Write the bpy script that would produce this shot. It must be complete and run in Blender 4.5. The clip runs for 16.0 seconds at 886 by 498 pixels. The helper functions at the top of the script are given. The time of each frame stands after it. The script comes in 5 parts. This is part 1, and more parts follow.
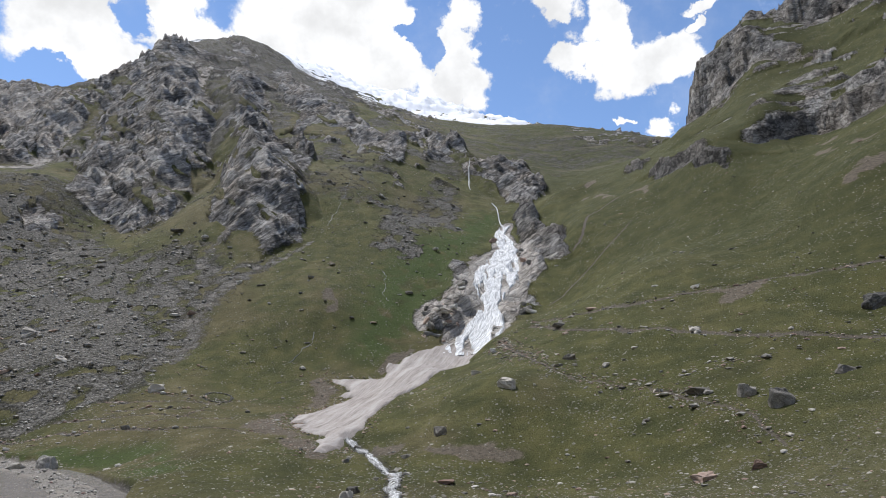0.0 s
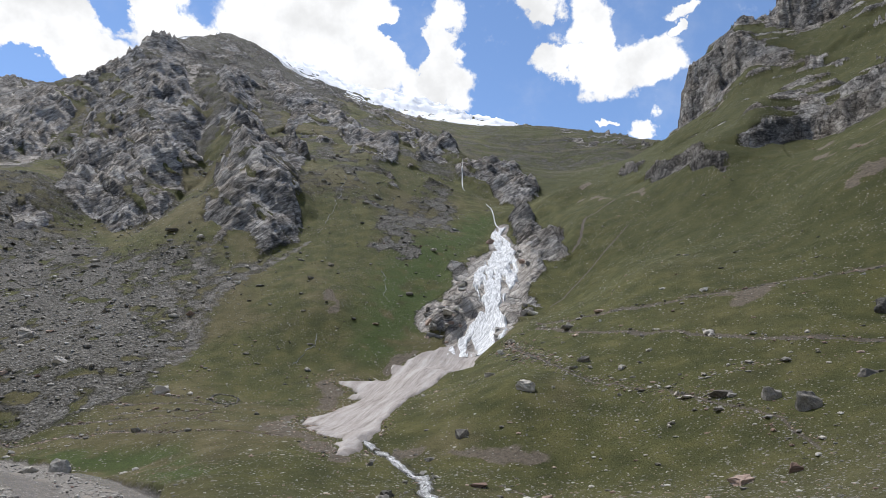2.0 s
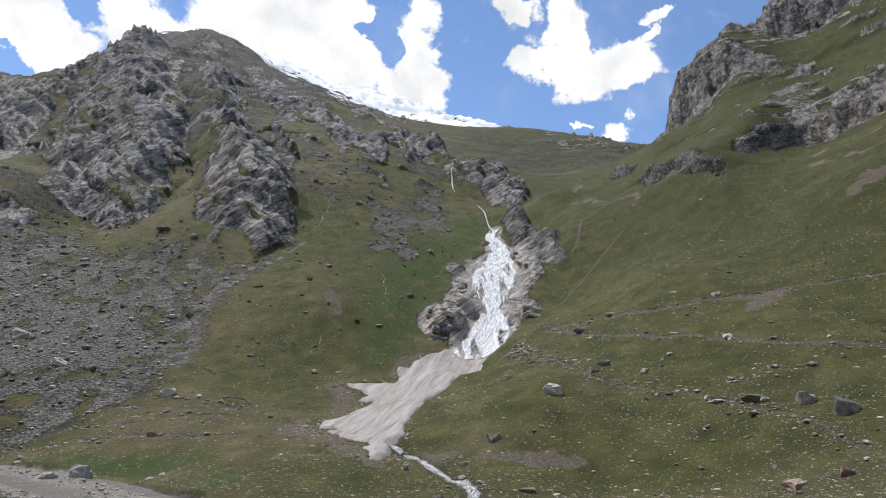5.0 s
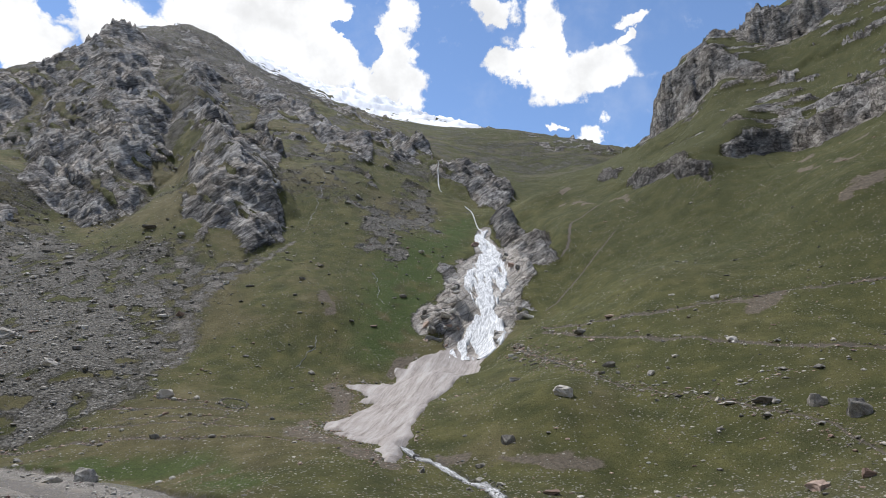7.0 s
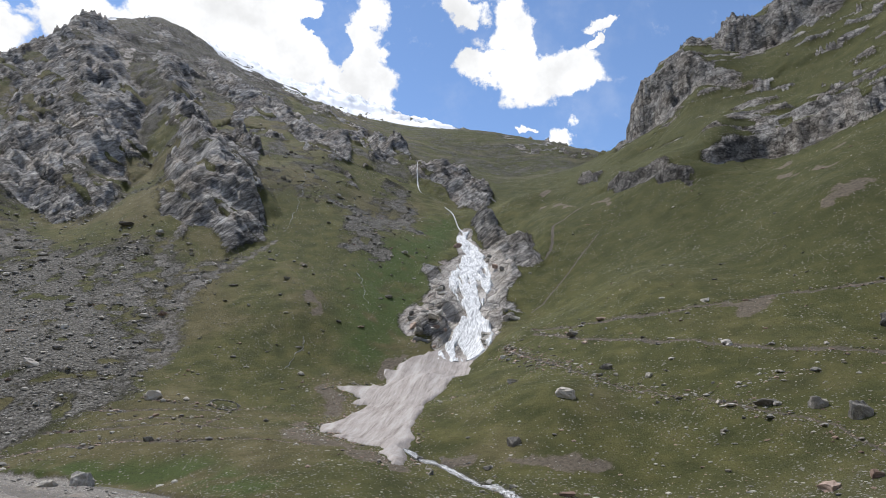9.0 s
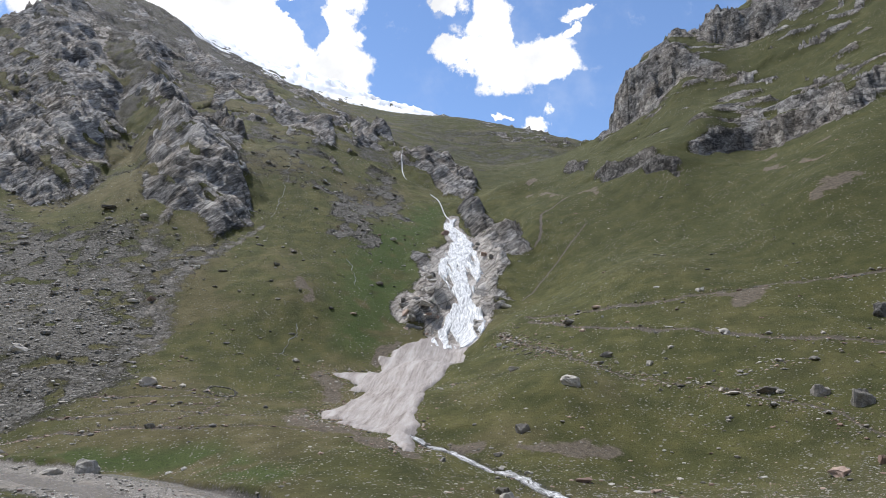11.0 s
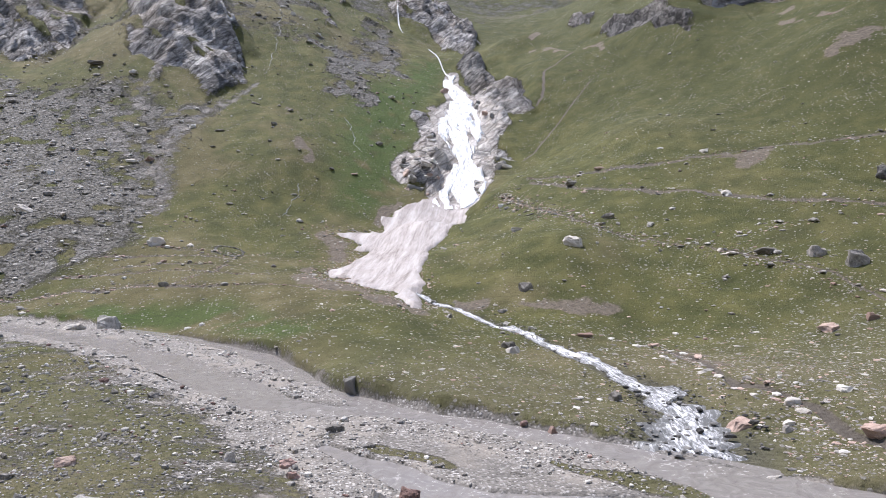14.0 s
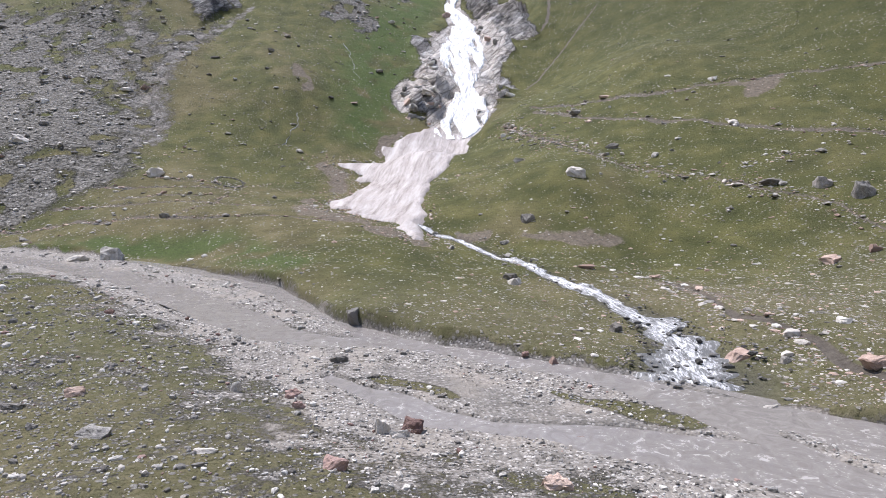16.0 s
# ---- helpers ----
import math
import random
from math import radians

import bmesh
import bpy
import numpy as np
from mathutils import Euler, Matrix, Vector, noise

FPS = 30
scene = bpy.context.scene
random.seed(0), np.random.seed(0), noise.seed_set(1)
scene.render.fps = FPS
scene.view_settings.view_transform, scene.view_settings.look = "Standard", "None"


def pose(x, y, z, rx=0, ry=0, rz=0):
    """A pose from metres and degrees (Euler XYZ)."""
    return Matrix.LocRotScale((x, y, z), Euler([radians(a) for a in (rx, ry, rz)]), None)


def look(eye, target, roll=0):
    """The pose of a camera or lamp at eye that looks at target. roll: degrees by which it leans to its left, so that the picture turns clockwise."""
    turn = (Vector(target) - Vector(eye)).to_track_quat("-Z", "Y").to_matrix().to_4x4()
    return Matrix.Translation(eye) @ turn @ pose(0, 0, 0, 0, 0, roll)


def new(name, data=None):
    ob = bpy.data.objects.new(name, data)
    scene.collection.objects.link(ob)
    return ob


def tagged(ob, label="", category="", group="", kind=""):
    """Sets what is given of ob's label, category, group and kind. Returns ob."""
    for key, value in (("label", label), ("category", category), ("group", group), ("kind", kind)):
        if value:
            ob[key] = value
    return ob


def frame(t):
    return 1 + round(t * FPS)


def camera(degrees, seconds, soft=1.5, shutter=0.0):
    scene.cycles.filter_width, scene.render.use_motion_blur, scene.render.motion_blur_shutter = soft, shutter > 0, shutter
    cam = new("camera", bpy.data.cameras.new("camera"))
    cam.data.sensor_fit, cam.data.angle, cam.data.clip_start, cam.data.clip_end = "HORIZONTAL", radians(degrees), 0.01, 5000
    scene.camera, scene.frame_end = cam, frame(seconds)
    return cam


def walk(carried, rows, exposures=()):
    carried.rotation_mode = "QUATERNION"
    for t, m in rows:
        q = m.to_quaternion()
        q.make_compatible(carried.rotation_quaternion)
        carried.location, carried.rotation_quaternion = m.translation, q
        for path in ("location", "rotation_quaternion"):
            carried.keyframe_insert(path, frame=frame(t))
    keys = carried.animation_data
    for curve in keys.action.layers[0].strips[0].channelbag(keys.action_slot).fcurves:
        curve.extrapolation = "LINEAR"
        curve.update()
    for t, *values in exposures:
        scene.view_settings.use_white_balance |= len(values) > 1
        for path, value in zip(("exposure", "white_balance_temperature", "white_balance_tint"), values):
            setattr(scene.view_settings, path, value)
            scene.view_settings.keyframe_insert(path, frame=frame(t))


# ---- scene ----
cam = camera(67.5, 16.0, soft=0.6)
METRES, EYE, TILT, LEAN, TURN = 70.0, 24.0, 13.0, 0.0, 0.0
ROWS = [
    (0.0, 0.0, 0.0, 0.0, 0.0, 0.0, -0.0),
    (0.5, -0.0427, 0.0005, 0.0024, -0.37, 0.0, -0.08),
    (1.0, -0.086, 0.0013, 0.005, -0.74, 0.0, -0.16),
    (1.5, -0.1289, 0.0027, 0.0077, -1.1, -0.0, -0.24),
    (2.0, -0.1721, 0.0041, 0.0104, -1.47, 0.01, -0.32),
    (2.5, -0.2156, 0.0057, 0.0132, -1.85, 0.01, -0.39),
    (3.0, -0.2572, 0.0083, 0.0157, -2.22, 0.01, -0.47),
    (3.5, -0.3003, 0.0106, 0.0179, -2.6, 0.01, -0.55),
    (4.0, -0.3429, 0.0135, 0.0202, -2.98, 0.02, -0.64),
    (6.5, -0.5552, 0.0337, 0.0265, -5.08, 0.06, -1.09),
    (7.0, -0.598, 0.0387, 0.0276, -5.77, 0.08, -1.25),
    (7.5, -0.6406, 0.0441, 0.0283, -6.52, 0.11, -1.43),
    (8.0, -0.6833, 0.05, 0.029, -7.25, 0.13, -1.6),
    (8.5, -0.7259, 0.0565, 0.0294, -7.9, 0.16, -1.76),
    (9.0, -0.7682, 0.0633, 0.0297, -8.49, 0.18, -1.89),
    (11.5, -0.9505, 0.091, 0.0298, -10.97, -1.95, -2.49),
    (12.0, -0.9658, 0.093, 0.0319, -11.14, -4.14, -2.54),
    (12.5, -0.9697, 0.0956, 0.0348, -11.16, -6.33, -2.53),
    (13.0, -0.9716, 0.0957, 0.0372, -11.13, -8.54, -2.57),
    (13.5, -0.9705, 0.0975, 0.0388, -11.09, -10.77, -2.56),
    (14.0, -0.9714, 0.0971, 0.0403, -11.05, -12.98, -2.57),
    (14.5, -0.9712, 0.0996, 0.0416, -11.03, -13.95, -2.56),
    (15.0, -0.9713, 0.1026, 0.0398, -11.02, -14.68, -2.55),
    (15.5, -0.9714, 0.1052, 0.0408, -10.97, -17.12, -2.54),
    (16.0, -0.9713, 0.1107, 0.0416, -10.94, -19.0, -2.53),
]
walk(cam, [(t, pose(0, 0, EYE, TILT, LEAN, TURN) @ pose(METRES * x, METRES * y, METRES * z, 90 + pitch, roll, yaw)) for t, x, y, z, yaw, pitch, roll in ROWS],
     exposures=[(0.0, 0.05, 6400, 10), (9.0, 0.08, 6400, 10), (11.5, 0.3, 6300, 11), (12.5, 0.6, 6250, 14), (14.0, 0.84, 6200, 16), (16.0, 0.82, 6200, 16)])

# ---- light: high sun from the left through broken cloud ----
SUN_EL, SUN_AZ = 62.0, -40.0  # degrees; azimuth from the y axis, clockwise
# cumulus over the valley: azimuth, elevation, half width, half height in degrees
CLOUDS = [(-32.3, 27.9, 5, 3.4), (-30.1, 25.7, 4.6, 1.8), (-22.4, 28.5, 4.8, 2.5), (-14.3, 30.8, 5.6, 3.6), (-9.7, 30.4, 5.6, 4), (-6.4, 28.3, 5.6, 2.8), (-5.5, 32.5, 3.7, 1.8), (1.5, 30.1, 1.7, 4.1), (2.6, 26.9, 2.2, 2.2), (-0.4, 27, 2.2, 1.6), (10.8, 33.3, 2.3, 1.1), (15.4, 31.2, 2.2, 2.8), (13, 28.6, 2.8, 1.4), (17.3, 27.9, 4.1, 2), (21, 27.6, 2.6, 1.7), (19.8, 22.2, 1.4, 1.3), (23.2, 30.8, 1, 0.8), (22.8, 29.3, 0.8, 0.5), (16.5, 23.7, 0.7, 0.4), (-24.8, 31, 3, 1.6), (16, 38, 7, 4), (-40, 36, 9, 6), (-15, 38, 14, 5)]
HOLES = [(-27.4, 29, 1.8, 1.2), (-33.6, 24, 2.3, 1.1), (-1.4, 30.5, 1.4, 2.2), (-2.8, 31.1, 1.4, 0.7)]


def build_world():
    world = bpy.data.worlds.new("sky")
    scene.world = world
    world.use_nodes = True
    nt = world.node_tree
    nt.nodes.clear()
    n, link = nt.nodes.new, nt.links.new

    def calc_w(op, a, b=0.0):
        m = n("ShaderNodeMath")
        m.operation = op
        for k, v in enumerate((a, b)):
            if isinstance(v, (int, float)):
                m.inputs[k].default_value = v
            else:
                link(v, m.inputs[k])
        return m.outputs[0]

    def span_w(v, a, b, c=0.0, d=1.0):
        m = n("ShaderNodeMapRange")
        m.interpolation_type = "SMOOTHSTEP"
        link(v, m.inputs["Value"])
        for k, q in (("From Min", a), ("From Max", b), ("To Min", c), ("To Max", d)):
            m.inputs[k].default_value = q
        return m.outputs["Result"]

    def noise_w(scale, detail, vec, rough=0.55):
        t = n("ShaderNodeTexNoise")
        t.inputs["Scale"].default_value, t.inputs["Detail"].default_value, t.inputs["Roughness"].default_value = scale, detail, rough
        link(vec, t.inputs["Vector"])
        return t

    sky = n("ShaderNodeTexSky")
    sky.sky_type, sky.sun_disc = "NISHITA", False
    sky.sun_elevation, sky.sun_rotation = radians(SUN_EL), radians(SUN_AZ)
    sky.altitude, sky.air_density, sky.dust_density, sky.ozone_density = 2600, 1.0, 0.1, 2.6
    tc, sep = n("ShaderNodeTexCoord"), n("ShaderNodeSeparateXYZ")
    way = tc.outputs["Generated"]
    # billowed edges
    warp, shift = noise_w(14, 5, way, 0.6), n("ShaderNodeVectorMath")
    shift.operation = "MULTIPLY_ADD"
    link(warp.outputs["Color"], shift.inputs[0])
    shift.inputs[1].default_value, shift.inputs[2].default_value = (0.11, 0.11, 0.11), (-0.055, -0.055, -0.055)
    add = n("ShaderNodeVectorMath")
    link(shift.outputs[0], add.inputs[0])
    link(way, add.inputs[1])
    link(add.outputs[0], sep.inputs[0])
    az = calc_w("MULTIPLY", calc_w("ARCTAN2", sep.outputs["X"], sep.outputs["Y"]), 180 / math.pi)
    el = calc_w("MULTIPLY", calc_w("ARCSINE", sep.outputs["Z"]), 180 / math.pi)

    def blobs(spots, inner, outer):
        total = None
        for a, e, w, h in spots:
            du, dv = calc_w("MULTIPLY", calc_w("SUBTRACT", az, a), 1 / w), calc_w("MULTIPLY", calc_w("SUBTRACT", el, e), 1 / h)
            d = calc_w("SQRT", calc_w("ADD", calc_w("MULTIPLY", du, du), calc_w("MULTIPLY", dv, dv)))
            m = span_w(d, outer, inner)
            total = m if total is None else calc_w("MAXIMUM", total, m)
        return total
    near = blobs(CLOUDS, 0.55, 1.35)
    gaps = blobs(HOLES, 0.4, 1.3)
    # the same broken cloud all round, away from the part named above
    far_noise = span_w(noise_w(2.6, 6, way, 0.55).outputs["Fac"], 0.5, 0.66)
    ahead = calc_w("MULTIPLY", span_w(calc_w("ABSOLUTE", az), 60, 44), span_w(el, 44, 36))
    cover_all = calc_w("ADD", calc_w("MULTIPLY", far_noise, calc_w("SUBTRACT", 1.0, ahead)), calc_w("MULTIPLY", near, ahead))
    fluff = noise_w(26, 6, way, 0.6).outputs["Fac"]
    dens = calc_w("ADD", calc_w("SUBTRACT", cover_all, gaps), calc_w("MULTIPLY", calc_w("SUBTRACT", fluff, 0.5), 1.5))
    mask = span_w(dens, 0.12, 0.72)
    wisps = calc_w("MULTIPLY", span_w(noise_w(9, 6, way, 0.6).outputs["Fac"], 0.5, 0.75), 0.12)
    mask = calc_w("MAXIMUM", mask, wisps)
    shade = span_w(noise_w(11, 5, way, 0.55).outputs["Fac"], 0.3, 0.62, 0.8, 1.08)
    blue, white, out, both = n("ShaderNodeBackground"), n("ShaderNodeBackground"), n("ShaderNodeOutputWorld"), n("ShaderNodeMixShader")
    blue.inputs["Strength"].default_value = 0.18
    white.inputs["Color"].default_value = (1.0, 1.0, 1.0, 1)
    link(shade, white.inputs["Strength"])
    link(sky.outputs[0], blue.inputs[0])
    link(mask, both.inputs[0])
    link(blue.outputs[0], both.inputs[1])
    link(white.outputs[0], both.inputs[2])
    link(both.outputs[0], out.inputs[0])


build_world()
sun = new("sun", bpy.data.lights.new("sun", "SUN"))
sun.data.energy, sun.data.angle, sun.data.color = 4.3, radians(1), (1.0, 0.96, 0.9)
sun_az, sun_el = radians(SUN_AZ), radians(SUN_EL)
sun.matrix_world = look((0, 0, 0), (-math.sin(sun_az) * math.cos(sun_el), -math.cos(sun_az) * math.cos(sun_el), -math.sin(sun_el)))
# landform lines in plan and height (x, y, z), from the river to the far ridges
LANDFORMS = {
    "river_bed": [(-420, 330, 5), (-260, 290, 3), (-165.6, 240.1, 3.6), (-123.9, 209.3, 3), (-100.3, 187.6, 2.6), (-74.3, 147.7, 1.8), (-54.6, 115.4, 1), (-35.6, 98.5, 0.4), (-23.7, 86.6, 0), (-16.5, 68.6, -0.4), (10, 45, -1.2), (60, 10, -2), (150, -40, -4), (300, -90, -7)],
    "near_meadow": [(-133.7, 177.1, 3.8), (-103.9, 135.3, 3.2), (-80.4, 104, 2.2), (-106.4, 104.8, 3.4), (-82.7, 76.7, 2.8), (-65.2, 84.4, 1.3), (-52.5, 79.4, 0.8), (-39.5, 77.4, 0.6), (-51, 62, 1.8), (-36.5, 58.2, 1.2), (-130, 60, 4), (-70, 40, 4), (-20, 20, 4), (-34, 0, 6)],
    "near_hillside": [(-34, -60, 14), (40, -60, 10), (-150, -20, 20), (-60, -220, 110), (150, -260, 120), (-300, -120, 110), (300, -320, 110), (0, -900, 520), (-700, -500, 480), (700, -900, 500), (0, -2500, 1000), (-2000, -1200, 1000), (1900, -2000, 900)],
    "terrace_edge": [(-185.9, 290, 7), (-136.1, 256, 10.8), (-96.3, 240, 13.2), (-77.1, 222, 12.2), (-67.1, 170.3, 7), (-55.7, 122, 4), (-45.7, 111.3, 3), (-33.5, 104.5, 2.2), (-24.6, 95.1, 1.6)],
    "terrace": [(-300, 340, 22), (-230, 310, 21), (-36, 209, 10.4), (-119, 262, 16), (-58, 247, 16.3), (0, 208, 15.5), (-15, 188, 5.2), (-113, 226, 3.2), (-49, 176, 7), (-45, 180, 8.1), (-25, 214, 9.2), (-22.4, 156.6, 3.6), (-18.5, 130.5, 3), (-48.9, 160.4, 6.5)],
    "stream_bed": [(-28, 222, 9.6), (-17.6, 202.3, 7.6), (-9.9, 172.4, 6), (-9.9, 136.2, 4), (-6.6, 118.4, 2.2), (-7.9, 104.6, 0.9), (-11.3, 91.4, 0.2)],
    "right_flat": [(25, 175, 5.3), (55, 147, 9.5), (66, 142, 11.7), (52, 151, 9), (3.6, 88.1, 2), (-3.7, 69.2, 1), (12.3, 85.7, 5.5), (6.9, 104.9, 5), (40, 60, 3), (110, 20, 6), (260, -20, 15)],
    "right_spur": [(72.5, 160, 19), (76, 176, 25), (70, 192, 28), (19, 225, 31), (48, 232, 33.7), (58, 234.5, 38), (92, 229, 47), (74, 242, 47.5), (71, 259.5, 52), (94, 192, 35), (109, 207, 46), (80, 172, 25), (140, 130, 38), (220, 90, 45), (400, 20, 70)],
    "right_spur_edge": [(-30, 228, 12.5), (-26.4, 243, 16.6), (-20.9, 268, 24), (-10.7, 292, 30.4), (4.3, 322, 40.3), (19.7, 352, 53.6), (38.1, 385, 67.8), (55, 400, 74.6)],
    "right_slope": [(104, 334, 92), (116, 314, 89), (200, 304, 136), (192, 474, 207), (107, 488, 152), (162.3, 300, 98.9), (164.6, 240, 79.6), (204.5, 290, 128.7), (168.4, 370, 123.2), (174.8, 470, 180.4), (131, 470, 149.9), (93, 420, 99), (137.4, 205, 49.9), (330, 160, 125), (480, 120, 190)],
    "right_mountain": [(252, 472, 257), (253.7, 450, 223.4), (277.7, 385, 204.1), (245.8, 500, 250.5), (249.4, 600, 278.2), (251, 664, 303), (263.5, 668, 319), (276, 676, 353), (286, 681, 392), (283, 713, 332), (290, 762, 345), (359.6, 615, 428), (380, 590, 427), (385, 540, 380), (346, 606, 405), (292, 610, 333.9), (322.8, 560, 331.3), (342.4, 510, 309.1), (355.1, 480, 307.3), (390.5, 520, 369.5), (336.5, 690, 437), (388.9, 700, 453.3), (420, 560, 452), (520, 420, 450), (600, 700, 600), (460, 900, 440), (345, 900, 372), (316, 725, 404), (345, 745, 425), (430, 740, 470), (800, 400, 700), (900, 1200, 650), (560, 1100, 450)],
    "gully_head": [(63, 583, 177), (119, 616, 225), (27, 764, 286), (95, 716, 263), (120.6, 690, 243.9), (180.8, 760, 276.9), (234.6, 800, 312.8), (317.3, 860, 375.8), (117.1, 610, 209.9), (65.9, 640, 213.1), (47.4, 700, 243.8)],
    "waterfall_bed": [(21, 370, 51), (27, 392, 63), (12, 345, 41), (2, 358, 43.5), (11, 374, 50), (15, 392, 61), (22, 432, 88), (35, 466, 108), (45, 500, 128), (56, 545, 155), (-2, 345, 39.5)],
    "back_ridge": [(222, 1269, 579), (122.9, 1400, 634.8), (302, 1200, 533.5), (362.4, 1150, 505.5), (406.1, 1100, 477.1), (194.7, 1000, 394.6), (107.1, 1020, 421.5), (280, 980, 401.2), (72.1, 1200, 526.5), (223.5, 900, 348.9)],
    "snow_ridge": [(-92, 2123, 1062), (126, 1727, 800), (28.7, 1950, 926.7), (-158.8, 2050, 1007.7), (-37.3, 1700, 777.4), (-307.2, 2150, 1116.1), (-460.3, 2200, 1213.1), (700, 2200, 760), (1500, 2500, 900)],
    "left_crest": [(-575, 1644, 1008), (-445.4, 1560, 908.9), (-300.1, 1440, 774.4), (-204.6, 1350, 683.9), (-92.5, 1200, 570), (-23, 1050, 465.7), (36.6, 880, 365.3), (-565.6, 1350, 820.7), (-526, 1095, 636), (-552, 1072, 606), (-490, 1115, 686), (-516, 1366, 828), (-526, 1312, 794), (-481, 1455, 888), (-578.1, 1090, 596), (-617, 1088, 561), (-695.9, 1050, 559.5), (-727.1, 1000, 529.9), (-900, 900, 560), (-1500, 900, 620), (-800, 1500, 620), (-820, 1180, 520), (-680, 1250, 560), (-1300, 1700, 700)],
    "left_face": [(-399, 928, 497), (-327, 629, 187), (-213, 596, 212), (-127, 546, 174), (-48, 553, 171), (-91, 644, 244), (-389.2, 1180, 647.3), (-333.4, 1260, 689.6), (-279.2, 800, 351.2), (-184.4, 900, 418.5), (-103.5, 850, 371.7), (-46.2, 800, 328.1), (-2.7, 740, 277.2), (-24.2, 620, 201.5), (-416.8, 850, 413.3), (-402.1, 740, 291.2), (-547.2, 850, 396.5), (-632.2, 880, 418.3), (-464.6, 660, 256), (-402.9, 640, 237), (-294.3, 680, 250.3), (-210, 760, 334.9), (-537.8, 640, 255.1), (-768, 850, 413.3)],
    "left_foot": [(-64, 417, 85), (-83, 410, 83), (-9, 421, 82), (-222, 416, 77), (-150, 379, 54), (-170, 350, 43.5), (-141, 339, 37), (-110, 318, 29), (-201, 355, 48), (-325.4, 480, 109.7), (-309.3, 520, 130.6), (-180.8, 480, 118.1), (-78.6, 490, 128.8), (-70, 370, 52), (-43.9, 362, 45.3), (-101.6, 318, 27.1), (-70.6, 300, 22), (-60.1, 322, 29.7), (-320, 400, 70), (-450, 500, 150)],
    "snow_bed": [(-26, 348, 36.6), (-37.2, 310, 27), (-42, 250, 14.4), (-59.3, 272, 16.8), (-38.8, 285, 22.1), (-18, 335, 39.6), (-23.5, 300, 29.3)],
}
HUB = (-34.0, -25.0)


def hash3(i, j, k):
    with np.errstate(over="ignore"):
        h = i * np.uint32(374761393) + j * np.uint32(668265263) + k * np.uint32(2147483647) + np.uint32(1274126177)
        h = (h ^ (h >> np.uint32(13))) * np.uint32(1274126177)
        h = (h ^ (h >> np.uint32(16))) * np.uint32(2246822519)
        h = h ^ (h >> np.uint32(15))
    return (h & np.uint32(0xFFFF)).astype(np.float32) / np.float32(32767.5) - np.float32(1)


def vnoise(x, y, z=0.0):
    """Smooth value noise, -1 to 1; with a plain number for z one level slice of it."""
    x, y = np.broadcast_arrays(np.asarray(x, float), np.asarray(y, float))
    fx, fy = np.floor(x), np.floor(y)
    i, j = fx.astype(np.int64).astype(np.uint32), fy.astype(np.int64).astype(np.uint32)
    u, v = (x - fx).astype(np.float32), (y - fy).astype(np.float32)
    u, v = u * u * (3 - 2 * u), v * v * (3 - 2 * v)
    one = np.uint32(1)

    def plane(kk):
        a = hash3(i, j, kk)
        a = a + (hash3(i + one, j, kk) - a) * u
        b = hash3(i, j + one, kk)
        b = b + (hash3(i + one, j + one, kk) - b) * u
        return a + (b - a) * v
    if np.ndim(z) == 0:
        return plane(np.uint32(int(math.floor(z * 7.0)) & 0xFFFFFFFF))
    z = np.broadcast_to(np.asarray(z, float), x.shape)
    fz = np.floor(z)
    k, w = fz.astype(np.int64).astype(np.uint32), (z - fz).astype(np.float32)
    w = w * w * (3 - 2 * w)
    lo = plane(k)
    return lo + (plane(k + one) - lo) * w


def fbm(x, y, z=0.0, octaves=4, gain=0.5):
    total, amp = 0.0, 1.0
    for o in range(octaves):
        f = 2.03 ** o
        total = total + amp * vnoise(x * f + 17.3 * o, y * f - 9.1 * o, z * f + 5.7 * o)
        amp *= gain
    return total


def ridged(x, y, z=0.0, octaves=4, gain=0.5):
    """Creased noise, 0 to about 1.9, sharp at the top."""
    total, amp = 0.0, 1.0
    for o in range(octaves):
        f = 2.03 ** o
        total = total + amp * (1 - np.abs(vnoise(x * f + 31.7 * o, y * f + 3.3 * o, z * f - 8.9 * o)) * 1.6)
        amp *= gain
    return total


def ramp(a, b, v):
    t = np.clip((v - a) / (b - a), 0, 1)
    return t * t * (3 - 2 * t)


def near_line(x, y, line):
    """Distance to a plan polyline, the place along it (0 to 1 from vertex to vertex, whole numbers at vertices), and the side (+ left)."""
    best = np.full(np.shape(x), 1e9)
    along, side = np.zeros(np.shape(x)), np.zeros(np.shape(x))
    for n in range(len(line) - 1):
        (ax, ay), (bx, by) = line[n][:2], line[n + 1][:2]
        dx, dy = bx - ax, by - ay
        t = np.clip(((x - ax) * dx + (y - ay) * dy) / (dx * dx + dy * dy), 0, 1)
        d = np.hypot(x - ax - t * dx, y - ay - t * dy)
        m = d < best
        best, along = np.where(m, d, best), np.where(m, n + t, along)
        side = np.where(m, np.sign(dx * (y - ay) - dy * (x - ax)), side)
    return best, along, side


def along_value(along, line, column):
    return np.interp(along, range(len(line)), [p[column] for p in line])


